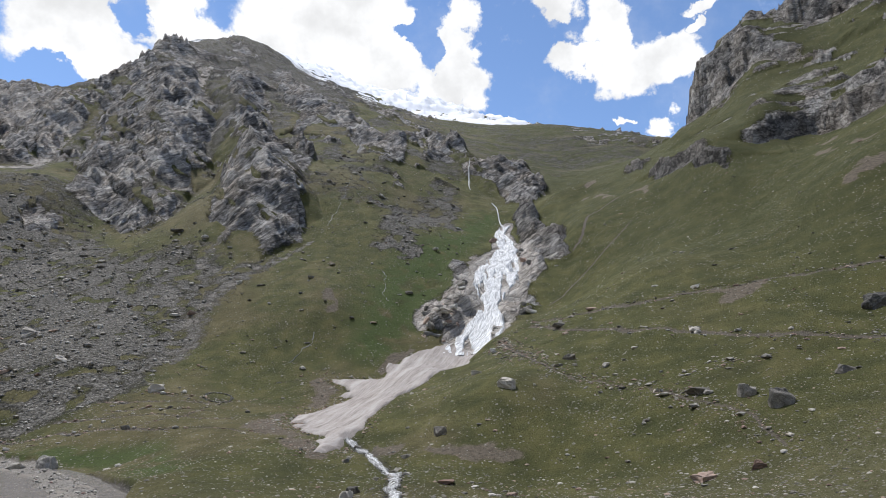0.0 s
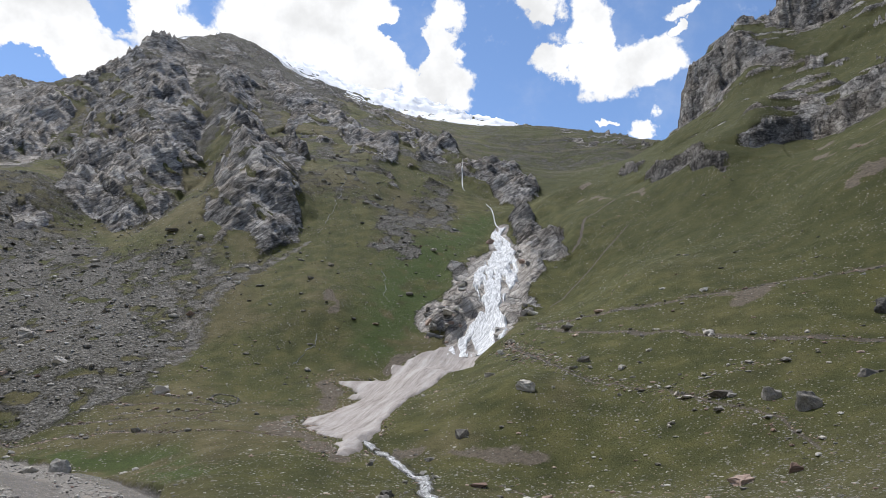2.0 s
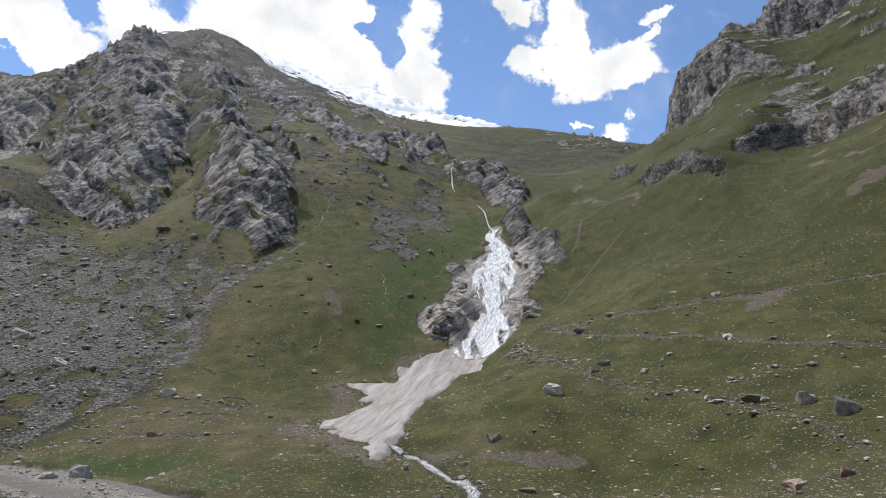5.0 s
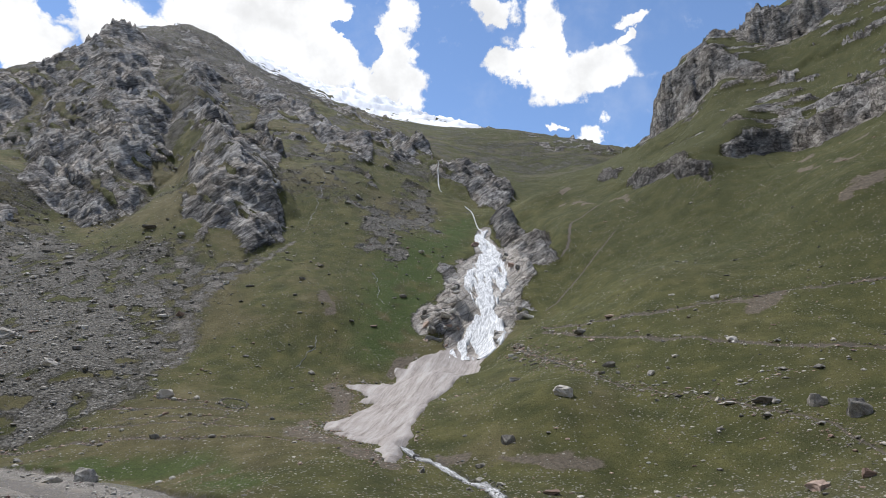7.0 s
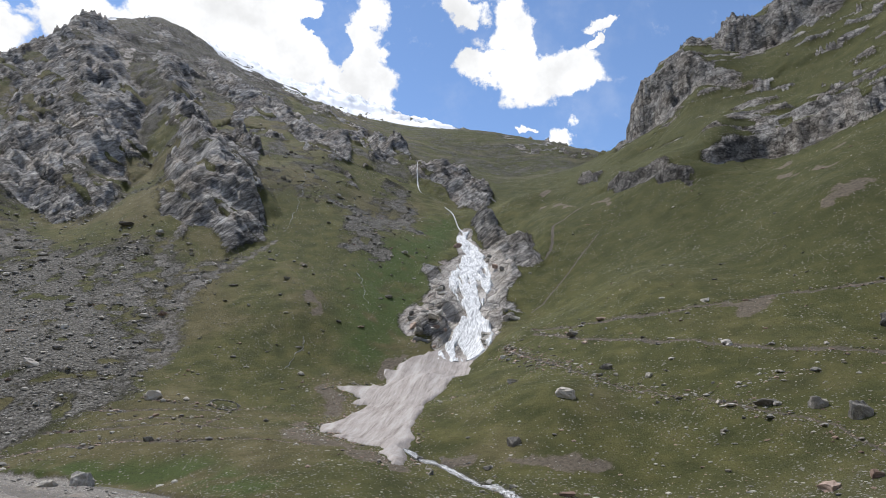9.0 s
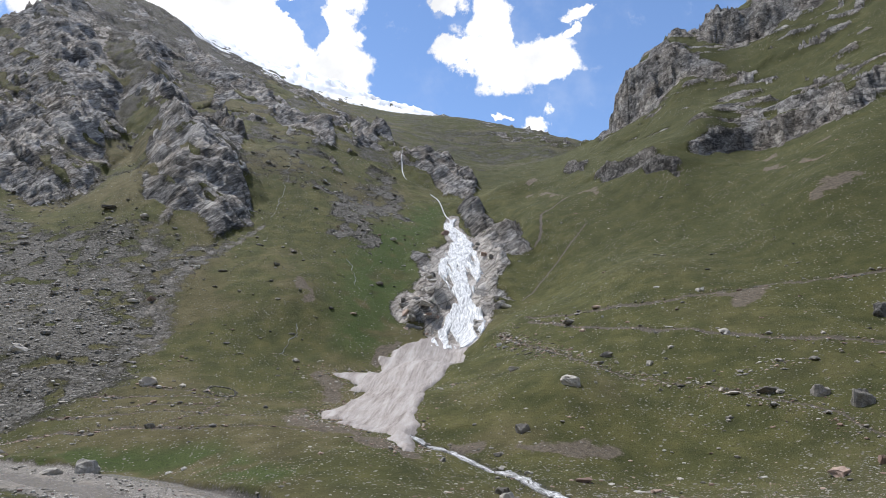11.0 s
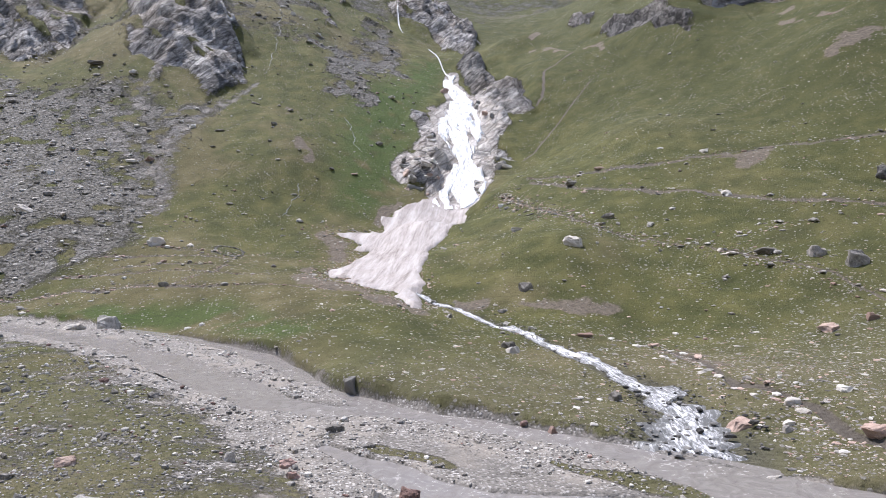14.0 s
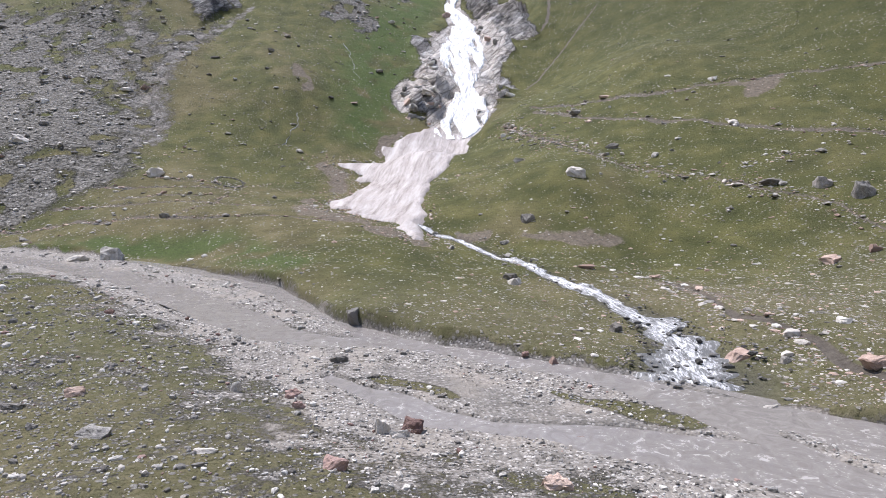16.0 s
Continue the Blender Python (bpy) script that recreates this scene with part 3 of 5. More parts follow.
def ground(x, y, full=False):
    """Height of the land; with full also the covers: rock, scree, dirt, snow, gravel, lush."""
    x, y = np.asarray(x, float), np.asarray(y, float)
    rise, rock, dark = steps(x, y, True)
    z0 = GROUND.base(x, y) + rise
    r = np.hypot(x - HUB[0], y - HUB[1])
    n1 = fbm(x / 30, y / 30, 4.4, 4)
    n2 = fbm(x / 9, y / 9, 8.4, 3)
    sf, s = signed(x, y, FAR_EDGE)
    sn, _ = signed(x, y, NEAR_EDGE)
    wob = 1.2 * fbm(x / 11, y / 11, 0.3, 2)
    level = along_value(s, FAR_EDGE, 2)
    plain = ramp(0.9, -0.6, sf + wob * 0.6) * ramp(-16, 0, sn)
    # small crags strewn over the upper slopes, and ledges of turf in the walls
    crag = ramp(0.42, 0.7, fbm(x / 34, y / 52, z0 / 30, 4)) * ramp(640, 800, y) * ramp(60, -40, x)
    turf = ramp(0.28, 0.6, fbm((0.8 * x - 0.6 * z0) / 46, (0.6 * x + 0.8 * z0) / 11, y / 60, 3)) * ramp(120, 40, x - 0.12 * y)
    ridge_top = ramp(900, 1050, y) * ramp(-60, -200, x) * ramp(-0.1, 0.5, n1)
    face = ramp(0, 26, z0 - 0.36 * np.hypot(x, y) - 30) * ramp(215, 260, x) * ramp(330, 400, y) * ramp(0.28, 0.6, fbm(x / 30, y / 30, (z0 + 0.1 * x) / 8, 4))
    behind, _ = signed(x, y, CREST)
    crest = np.exp(-((behind + 8) / 34) ** 2) * ramp(980, 1120, y) * ramp(-0.7, 0.0, n2)
    rock = np.clip(np.maximum.reduce([0.8 * crest, rock * ramp(-1.1, -0.5, n2 + 0.35) * (1 - 0.75 * turf), 0.85 * crag, 0.55 * ridge_top, 0.9 * face]), 0, 1)
    rock = rock * ramp(1700, 1300, y)
    z = z0 + relief(x, y, z0, rock, np.maximum(plain, 0)) + ramp(1350, 1700, y) * (22 * (ridged(x / 110, y / 110, z0 / 50, 4) - 0.9))
    # gravel plain with sunken channels
    bars = level + 0.28 + 0.16 * fbm(x / 11, y / 11, 5.5, 3) + 0.07 * fbm(x / 1.9, y / 1.9, 2.8, 2)
    ch = np.zeros(x.shape)
    for line in CHANNELS:
        d, q, _ = near_line(x, y, line)
        ch = np.maximum(ch, ramp(1.25, 0.75, (d + wob) / along_value(q, line, 2)))
    ch = ch * (1 - line_mask(x + 0.4 * wob, y, [BAR], 0.5))
    z = z * (1 - plain) + (bars - 0.95 * ch) * plain
    # stream bed
    d, q, _ = near_line(x + 0.8 * wob, y, STREAM)
    bed = ramp(1.5, 0.7, d / along_value(q, STREAM, 2))
    z = z - 0.55 * bed * (1 - plain)
    trail = line_mask(x + wob, y + wob, [[(cx, cy, 1.25 * cw) for cx, cy, cw in line] for line in TRAILS], 0.35)
    z = z - 0.45 * trail
    if not full:
        return z
    field = region(x + 12 * n1, y + 12 * n1, SCREE_FIELD)
    scree = np.clip(np.maximum(0.8 * ramp(-8, 14, field) * ramp(-1.3, -0.1, n2 + 0.4 * n1), line_mask(x + 10 * n1, y + 10 * n1, SCREE, 0.55) * ramp(-0.75, 0.25, n2 + 0.3)), 0, 1)
    runnel = line_mask(x + 5 * n1, y + 5 * n1, RUNNELS, 0.7) * ramp(-1.2, 0.1, n2 + 0.2)
    scar = np.clip(line_mask(x + 3 * n2, y + 3 * n2, SCARS, 0.6) * ramp(-0.8, 0.3, n2 + 0.2), 0, 1)
    dirt = np.maximum(0.78 * scar, 0.85 * trail * ramp(-1.1, -0.1, n2 + 0.25))
    bare = ramp(0.3, 0.9, fbm(x / 17, y / 17, 9.9, 4)) * 0.3 * ramp(60, 140, x + 0.1 * y)
    dirt = np.maximum(dirt, bare * (1 - plain))
    back, _ = signed(x + 12 * n1, y + 12 * n1, CREST)
    snow = ramp(1330, 1560, y) * ramp(4, 22, back) * ramp(-0.5, 0.0, fbm(x / 60, y / 60, z / 14, 4) + (y - 1560) / 500) * ramp(280, 150, x)
    snow = np.maximum(snow, line_mask(x + 8 * n1, y, [[(-545, 1330, 10), (-572, 1450, 22), (-590, 1590, 24)], [(-566, 1632, 12), (-500, 1590, 22), (-446, 1552, 24), (-380, 1500, 22), (-300, 1436, 18)]], 0.5))
    gravel = np.maximum(plain, ramp(-56, 2, sn + 14 * n1) * ramp(3, -1, sf) * 0.55)
    green = line_mask(x + wob, y + wob, [[(-37, 87, 0.8), (-33, 82, 2.0), (-29.5, 76, 2.4), (-26, 73, 1.6)], [(-59, 95.5, 1.2), (-54.7, 90.4, 1.8), (-51, 87, 1.0)]], 0.6)
    gravel = np.maximum(gravel * (1 - 0.95 * green), 0.62 * runnel)
    upland = 0.62 * ramp(-0.5, 0.4, fbm(x / 34, y / 34, 12.2, 4)) * ramp(480, 700, y) * ramp(120, -20, x)
    upland = np.maximum(upland, 0.5 * ramp(-0.2, 0.5, fbm(x / 50, y / 18, 15.2, 4)) * ramp(820, 950, y) * ramp(-40, 60, x))
    upland = np.maximum(upland, 0.42 * ramp(0, 20, back) * ramp(820, 900, y) * ramp(-0.6, 0.3, n1))
    upland = np.maximum(upland, 0.66 * ramp(880, 1060, y) * ramp(-150, -230, x))
    dirt = np.maximum(dirt, 0.5 * ramp(860, 1060, y) * ramp(-120, -220, x) * ramp(-0.5, 0.3, n1))
    dirt = np.maximum(dirt, 0.42 * ramp(0, 20, back) * ramp(820, 900, y) * ramp(-0.5, 0.5, fbm(x / 45, y / 16, 2.4, 4)))
    scree = np.maximum(scree * 0.9, upland)
    gravel = np.maximum(gravel, 0.75 * line_mask(x + 3 * n2, y + 3 * n2, [[(-70, 78, 3), (-64, 70, 6), (-57, 62, 6), (-52, 54, 5)]], 0.8))
    lush = np.clip(line_mask(x, y, [[(40, 620, 14), (20, 560, 16), (-5, 520, 22), (-22, 460, 26), (-30, 420, 22), (-40, 380, 14)], [(-190, 245, 10), (-140, 243, 9), (-100, 226, 8), (-74, 180, 6)]], 0.8) * ramp(-0.8, 0.2, n2 + 0.2), 0, 1)
    pale = np.clip(line_mask(x + 5 * n2, y + 5 * n2, PALE, 0.5) * ramp(-0.9, 0.1, n2 + 0.2), 0, 1)
    bare_rock = line_mask(x + 2 * n2, y + 2 * n2, [[(8, 374, 14), (22, 400, 20), (28, 428, 22), (38, 460, 24), (42, 490, 22), (52, 530, 12), (52, 570, 8), (60, 602, 6)]], 0.25)
    rock = np.maximum(rock, np.clip(bare_rock * ramp(-0.9, -0.3, n2), 0, 1))
    pale = np.maximum(pale, 0.8 * bare_rock)
    rock = np.maximum(rock, 0.8 * pale * ramp(300, 420, y))
    damp = line_mask(x + wob, y + wob, [[(-56.4, 100.7, 1.5), (-50, 92, 3.5), (-45, 82.4, 4), (-39.5, 77, 3.5), (-34.5, 73, 2.5), (-30, 69, 2)]], 0.6)
    # the right-hand cliffs lie in shade, which is put into their colour here
    dark = np.maximum(dark, 0.4 * ramp(190, 230, x))
    pale = np.where(rock > 0.1, pale - np.clip(dark, 0, 1) + 0.8 * np.clip(-dark, 0, 1), pale)
    # last but one cover: wet ground, plus the shadow lines of the trails
    return z, rock, scree, dirt, snow, gravel, lush, np.clip(ch * plain + bed + 0.55 * damp + 0.85 * trail * (1 - plain), 0, 1), np.clip(pale, -1, 1)


# ---- materials ----
def shader(name):
    m = bpy.data.materials.new(name)
    m.use_nodes = True
    nt = m.node_tree
    return m, nt, nt.nodes["Principled BSDF"]


def node(nt, kind, **values):
    nd = nt.nodes.new(kind)
    for key, v in values.items():
        nd.inputs[key.replace("_", " ")].default_value = v
    return nd


def position(nt, stretch=(1, 1, 1)):
    geo = nt.nodes.new("ShaderNodeNewGeometry")
    mp = nt.nodes.new("ShaderNodeMapping")
    mp.inputs["Scale"].default_value = stretch
    nt.links.new(geo.outputs["Position"], mp.inputs["Vector"])
    return mp.outputs["Vector"]


def tex(nt, vec, scale, detail=5.0, rough=0.6, distortion=0.0):
    t = nt.nodes.new("ShaderNodeTexNoise")
    t.inputs["Scale"].default_value, t.inputs["Detail"].default_value = scale, detail
    t.inputs["Roughness"].default_value, t.inputs["Distortion"].default_value = rough, distortion
    nt.links.new(vec, t.inputs["Vector"])
    return t.outputs["Fac"]


def colours(nt, fac, stops):
    r = nt.nodes.new("ShaderNodeValToRGB")
    e = r.color_ramp.elements
    while len(e) < len(stops):
        e.new(0.5)
    for el_, (p, c) in zip(e, stops):
        el_.position, el_.color = p, (*c, 1)
    nt.links.new(fac, r.inputs["Fac"])
    return r.outputs["Color"]


def mix(nt, fac, a, b):
    m = nt.nodes.new("ShaderNodeMix")
    m.data_type = "RGBA"
    for sock, v in ((m.inputs["Factor"], fac), (m.inputs["A"], a), (m.inputs["B"], b)):
        if isinstance(v, (int, float)):
            sock.default_value = v
        elif isinstance(v, tuple):
            sock.default_value = (*v, 1)
        else:
            nt.links.new(v, sock)
    return m.outputs["Result"]


def calc(nt, op, a, b=0.0, c=None):
    m = nt.nodes.new("ShaderNodeMath")
    m.operation = op
    for k, v in enumerate((a, b, c)):
        if v is None:
            continue
        if isinstance(v, (int, float)):
            m.inputs[k].default_value = v
        else:
            nt.links.new(v, m.inputs[k])
    return m.outputs[0]


def span(nt, v, a, b, c=0.0, d=1.0):
    m = nt.nodes.new("ShaderNodeMapRange")
    m.interpolation_type = "SMOOTHSTEP"
    nt.links.new(v, m.inputs["Value"])
    for k, q in (("From Min", a), ("From Max", b), ("To Min", c), ("To Max", d)):
        m.inputs[k].default_value = q
    return m.outputs["Result"]


def bump(nt, bsdf, height, strength, distance):
    b = nt.nodes.new("ShaderNodeBump")
    b.inputs["Strength"].default_value, b.inputs["Distance"].default_value = strength, distance
    nt.links.new(height, b.inputs["Height"])
    nt.links.new(b.outputs["Normal"], bsdf.inputs["Normal"])


def beds(nt, tilt, across, along):
    """Coordinates that run along rock beds, short across them and long along them: tilted on the left mountain, level on the right one."""
    geo = nt.nodes.new("ShaderNodeNewGeometry")
    sep = nt.nodes.new("ShaderNodeSeparateXYZ")
    nt.links.new(geo.outputs["Position"], sep.inputs[0])
    side = span(nt, calc(nt, "MULTIPLY_ADD", sep.outputs["Y"], -0.12, sep.outputs["X"]), 30, 60)
    turn = nt.nodes.new("ShaderNodeMapRange")
    nt.links.new(side, turn.inputs["Value"])
    turn.inputs["To Min"].default_value, turn.inputs["To Max"].default_value = radians(tilt), radians(6)
    rot = nt.nodes.new("ShaderNodeVectorRotate")
    rot.rotation_type = "Y_AXIS"
    nt.links.new(turn.outputs["Result"], rot.inputs["Angle"])
    nt.links.new(geo.outputs["Position"], rot.inputs["Vector"])
    short = nt.nodes.new("ShaderNodeMapRange")
    nt.links.new(side, short.inputs["Value"])
    short.inputs["To Min"].default_value, short.inputs["To Max"].default_value = 1.0, 2.8
    block = nt.nodes.new("ShaderNodeCombineXYZ")
    block.inputs["Z"].default_value = 1.0
    nt.links.new(short.outputs["Result"], block.inputs["X"])
    nt.links.new(short.outputs["Result"], block.inputs["Y"])
    mul = nt.nodes.new("ShaderNodeVectorMath")
    mul.operation = "MULTIPLY"
    nt.links.new(rot.outputs["Vector"], mul.inputs[0])
    nt.links.new(block.outputs["Vector"], mul.inputs[1])
    mp = nt.nodes.new("ShaderNodeMapping")
    mp.inputs["Scale"].default_value = (1 / along, 1 / along, 1 / across)
    nt.links.new(mul.outputs["Vector"], mp.inputs["Vector"])
    return mp.outputs["Vector"]


def rock_look(nt, pale=None, tilt=37):
    """Colour and height of bedded, cracked grey crag."""
    pos = position(nt)
    v1, v2 = beds(nt, tilt, 4.2, 22.0), beds(nt, tilt, 1.3, 7.5)
    broad, bed, thin, grain = tex(nt, pos, 0.03, 4), tex(nt, v1, 1.0, 6, 0.7, 0.3), tex(nt, v2, 1.0, 5, 0.7, 0.3), tex(nt, pos, 0.8, 6, 0.75)

    def cracked(vec):
        v = nt.nodes.new("ShaderNodeTexVoronoi")
        v.feature = "DISTANCE_TO_EDGE"
        v.inputs["Scale"].default_value = 1.0
        nt.links.new(vec, v.inputs["Vector"])
        w = nt.nodes.new("ShaderNodeTexVoronoi")
        w.inputs["Scale"].default_value = 1.0
        nt.links.new(vec, w.inputs["Vector"])
        s = nt.nodes.new("ShaderNodeSeparateColor")
        nt.links.new(w.outputs["Color"], s.inputs[0])
        return v.outputs["Distance"], s.outputs[0]
    e1, c1 = cracked(beds(nt, tilt, 5.5, 16.0))
    e2, c2 = cracked(beds(nt, tilt, 2.0, 5.0))
    f = calc(nt, "MULTIPLY_ADD", bed, 0.38, calc(nt, "MULTIPLY_ADD", thin, 0.3, calc(nt, "MULTIPLY", grain, 0.32)))
    f = calc(nt, "ADD", f, calc(nt, "MULTIPLY_ADD", c1, 0.12, calc(nt, "MULTIPLY_ADD", c2, 0.1, -0.11)))
    v0 = tex(nt, beds(nt, tilt, 22.0, 110.0), 1.0, 3, 0.55, 0.4)
    f = calc(nt, "ADD", f, calc(nt, "MULTIPLY_ADD", v0, 0.34, -0.175))
    a = colours(nt, f, [(0.38, (0.075, 0.073, 0.072)), (0.46, (0.225, 0.217, 0.212)), (0.53, (0.39, 0.375, 0.365)), (0.62, (0.62, 0.605, 0.58))])
    b = colours(nt, f, [(0.38, (0.085, 0.073, 0.063)), (0.46, (0.25, 0.222, 0.195)), (0.53, (0.42, 0.38, 0.34)), (0.62, (0.65, 0.605, 0.55))])
    col = mix(nt, span(nt, broad, 0.42, 0.62), a, b)
    if pale is not None:
        # below zero: darker rock colour, which also paints overhang and cliff shade
        col = mix(nt, span(nt, pale, 0.0, -1.0, 0.0, 0.72), col, colours(nt, f, [(0.38, (0.03, 0.029, 0.028)), (0.52, (0.1, 0.096, 0.092)), (0.66, (0.24, 0.23, 0.215))]))
        col = mix(nt, span(nt, pale, 0.0, 1.0, 0.0, 0.8), col, colours(nt, f, [(0.32, (0.24, 0.205, 0.18)), (0.45, (0.5, 0.45, 0.4)), (0.62, (0.72, 0.67, 0.615))]))
    crack = calc(nt, "MAXIMUM", span(nt, e1, 0.07, 0.0), calc(nt, "MULTIPLY", span(nt, e2, 0.08, 0.0), 0.7))
    col = mix(nt, calc(nt, "MULTIPLY", crack, span(nt, grain, 0.4, 0.6, 0.15, 0.75)), col, (0.03, 0.029, 0.028))
    h = calc(nt, "ADD", calc(nt, "MULTIPLY", f, 0.55), calc(nt, "MULTIPLY_ADD", c1, 0.22, calc(nt, "MULTIPLY_ADD", c2, 0.1, calc(nt, "MULTIPLY", crack, -0.12))))
    return col, h


def cells(nt, vec, scale, jitter=1.0):
    """Separate pieces: a random value for each, and the distance from its middle."""
    v = nt.nodes.new("ShaderNodeTexVoronoi")
    v.inputs["Scale"].default_value, v.inputs["Randomness"].default_value = scale, jitter
    nt.links.new(vec, v.inputs["Vector"])
    s = nt.nodes.new("ShaderNodeSeparateColor")
    nt.links.new(v.outputs["Color"], s.inputs[0])
    return s.outputs[0], v.outputs["Distance"]


def ground_material():
    m, nt, bsdf = shader("ground")
    pos = position(nt)
    at1, at2 = nt.nodes.new("ShaderNodeAttribute"), nt.nodes.new("ShaderNodeAttribute")
    at1.attribute_name, at2.attribute_name = "cover_a", "cover_b"
    s1, s2 = nt.nodes.new("ShaderNodeSeparateColor"), nt.nodes.new("ShaderNodeSeparateColor")
    nt.links.new(at1.outputs["Color"], s1.inputs[0])
    nt.links.new(at2.outputs["Color"], s2.inputs[0])
    rock, scree, dirt = s1.outputs
    snow, gravel, lush = s2.outputs
    # wet ground; along trails it holds painted shadow lines instead
    wet = at1.outputs["Alpha"]
    broad, mid, fine, grit = tex(nt, pos, 0.012, 4), tex(nt, pos, 0.09, 5), tex(nt, pos, 0.7, 6, 0.7), tex(nt, pos, 4.0, 4, 0.7)
    tuft = tex(nt, position(nt, (1, 1, 0.4)), 1.9, 5, 0.75)
    # grass in tufts, dry and green
    g1 = colours(nt, mid, [(0.3, (0.048, 0.053, 0.015)), (0.5, (0.083, 0.085, 0.027)), (0.7, (0.129, 0.120, 0.042))])
    g2 = colours(nt, mid, [(0.3, (0.080, 0.073, 0.031)), (0.5, (0.122, 0.106, 0.047)), (0.7, (0.172, 0.145, 0.074))])
    sx = nt.nodes.new("ShaderNodeSeparateXYZ")
    nt.links.new(pos, sx.inputs[0])
    dry = calc(nt, "ADD", span(nt, broad, 0.38, 0.62), calc(nt, "ADD", span(nt, sx.outputs["X"], -60, 130, -0.12, -0.7), span(nt, sx.outputs["Y"], 110, 200, 0.2, 0.0)))
    grass = mix(nt, span(nt, dry, 0.1, 0.9), g1, g2)
    grass = mix(nt, calc(nt, "MULTIPLY", lush, 0.8), grass, colours(nt, fine, [(0.3, (0.034, 0.064, 0.011)), (0.7, (0.075, 0.115, 0.026))]))
    # shade on the upper right slope, painted as a darker, greener grass
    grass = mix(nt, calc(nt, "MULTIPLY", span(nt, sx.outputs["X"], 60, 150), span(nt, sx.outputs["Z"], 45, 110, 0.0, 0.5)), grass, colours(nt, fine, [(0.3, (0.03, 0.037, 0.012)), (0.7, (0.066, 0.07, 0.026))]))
    lines = tex(nt, beds(nt, 0, 0.55, 7.0), 1.0, 4, 0.6, 0.3)
    near = span(nt, sx.outputs["Y"], 175, 105)
    grass = mix(nt, calc(nt, "MULTIPLY", near, 0.6), grass, colours(nt, fine, [(0.35, (0.105, 0.103, 0.044)), (0.65, (0.199, 0.178, 0.109))]))
    # terracette lines and tuft hollows shaded, tuft tops highlighted, all in the colour
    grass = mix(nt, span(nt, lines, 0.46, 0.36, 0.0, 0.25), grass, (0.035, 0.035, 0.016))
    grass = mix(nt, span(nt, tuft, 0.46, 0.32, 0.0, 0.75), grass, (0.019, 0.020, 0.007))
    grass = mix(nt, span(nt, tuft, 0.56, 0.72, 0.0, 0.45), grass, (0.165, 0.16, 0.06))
    # small stones lying in it
    r1, d1 = cells(nt, pos, 1.15)
    r2, d2 = cells(nt, pos, 0.42)
    zone, zone2 = tex(nt, pos, 0.035, 4, 0.6), tex(nt, pos, 0.16, 4, 0.6)
    some = calc(nt, "ADD", calc(nt, "MULTIPLY_ADD", near, -0.17, span(nt, zone, 0.38, 0.6, 0.975, 0.8)), calc(nt, "MULTIPLY_ADD", fine, -0.3, 0.15))
    some = calc(nt, "ADD", some, span(nt, sx.outputs["Y"], 240, 420, 0.0, 0.05))
    peb = calc(nt, "MULTIPLY", calc(nt, "GREATER_THAN", r1, some), span(nt, d1, 0.42, 0.32))
    peb2 = calc(nt, "MULTIPLY", calc(nt, "GREATER_THAN", r2, span(nt, zone, 0.42, 0.6, 0.985, 0.9)), span(nt, d2, 0.26, 0.2))
    grass = mix(nt, calc(nt, "MAXIMUM", peb, peb2), grass, colours(nt, grit, [(0.3, (0.13, 0.12, 0.104)), (0.65, (0.33, 0.31, 0.275))]))
    # bare earth, scree, gravel
    earth = colours(nt, fine, [(0.3, (0.076, 0.061, 0.045)), (0.7, (0.212, 0.177, 0.136))])
    r3, d3 = cells(nt, pos, 2.6)
    r4, d4 = cells(nt, pos, 0.55)
    stones = colours(nt, r3, [(0.0, (0.086, 0.078, 0.070)), (0.45, (0.168, 0.156, 0.139)), (0.8, (0.269, 0.252, 0.228)), (1.0, (0.449, 0.426, 0.397))])
    stones = mix(nt, span(nt, d3, 0.4, 0.6, 0.0, 0.7), stones, (0.165, 0.15, 0.132))
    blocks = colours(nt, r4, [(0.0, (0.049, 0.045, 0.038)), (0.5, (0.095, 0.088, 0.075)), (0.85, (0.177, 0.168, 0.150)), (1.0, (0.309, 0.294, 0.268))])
    # shade in the gaps between blocks, put into the colour
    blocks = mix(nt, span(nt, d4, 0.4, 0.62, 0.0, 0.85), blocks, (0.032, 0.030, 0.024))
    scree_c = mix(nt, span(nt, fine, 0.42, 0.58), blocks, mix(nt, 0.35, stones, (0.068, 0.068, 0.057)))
    gravel_c = mix(nt, span(nt, mid, 0.48, 0.66, 0, 0.75), stones, colours(nt, grit, [(0.3, (0.194, 0.171, 0.144)), (0.7, (0.302, 0.272, 0.234))]))
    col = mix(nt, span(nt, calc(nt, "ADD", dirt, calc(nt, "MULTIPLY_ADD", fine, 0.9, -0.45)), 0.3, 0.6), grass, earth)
    screem = span(nt, calc(nt, "ADD", scree, calc(nt, "ADD", calc(nt, "MULTIPLY_ADD", tuft, 1.1, -0.55), calc(nt, "MULTIPLY_ADD", mid, 1.6, -0.8))), 0.3, 0.7)
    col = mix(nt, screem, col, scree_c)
    gravelm = span(nt, calc(nt, "ADD", gravel, calc(nt, "ADD", calc(nt, "MULTIPLY_ADD", tuft, 1.5, -0.75), calc(nt, "MULTIPLY_ADD", zone2, 1.8, -0.9))), 0.35, 0.75)
    col = mix(nt, gravelm, col, gravel_c)
    rockm = span(nt, calc(nt, "ADD", rock, calc(nt, "MULTIPLY_ADD", fine, 1.3, -0.65)), 0.35, 0.6)
    rcol, rheight = rock_look(nt, at2.outputs["Alpha"])
    col = mix(nt, rockm, col, rcol)
    streaks = calc(nt, "MULTIPLY_ADD", tex(nt, beds(nt, -20, 9.0, 60.0), 1.0, 5, 0.65), 1.5, -0.6)
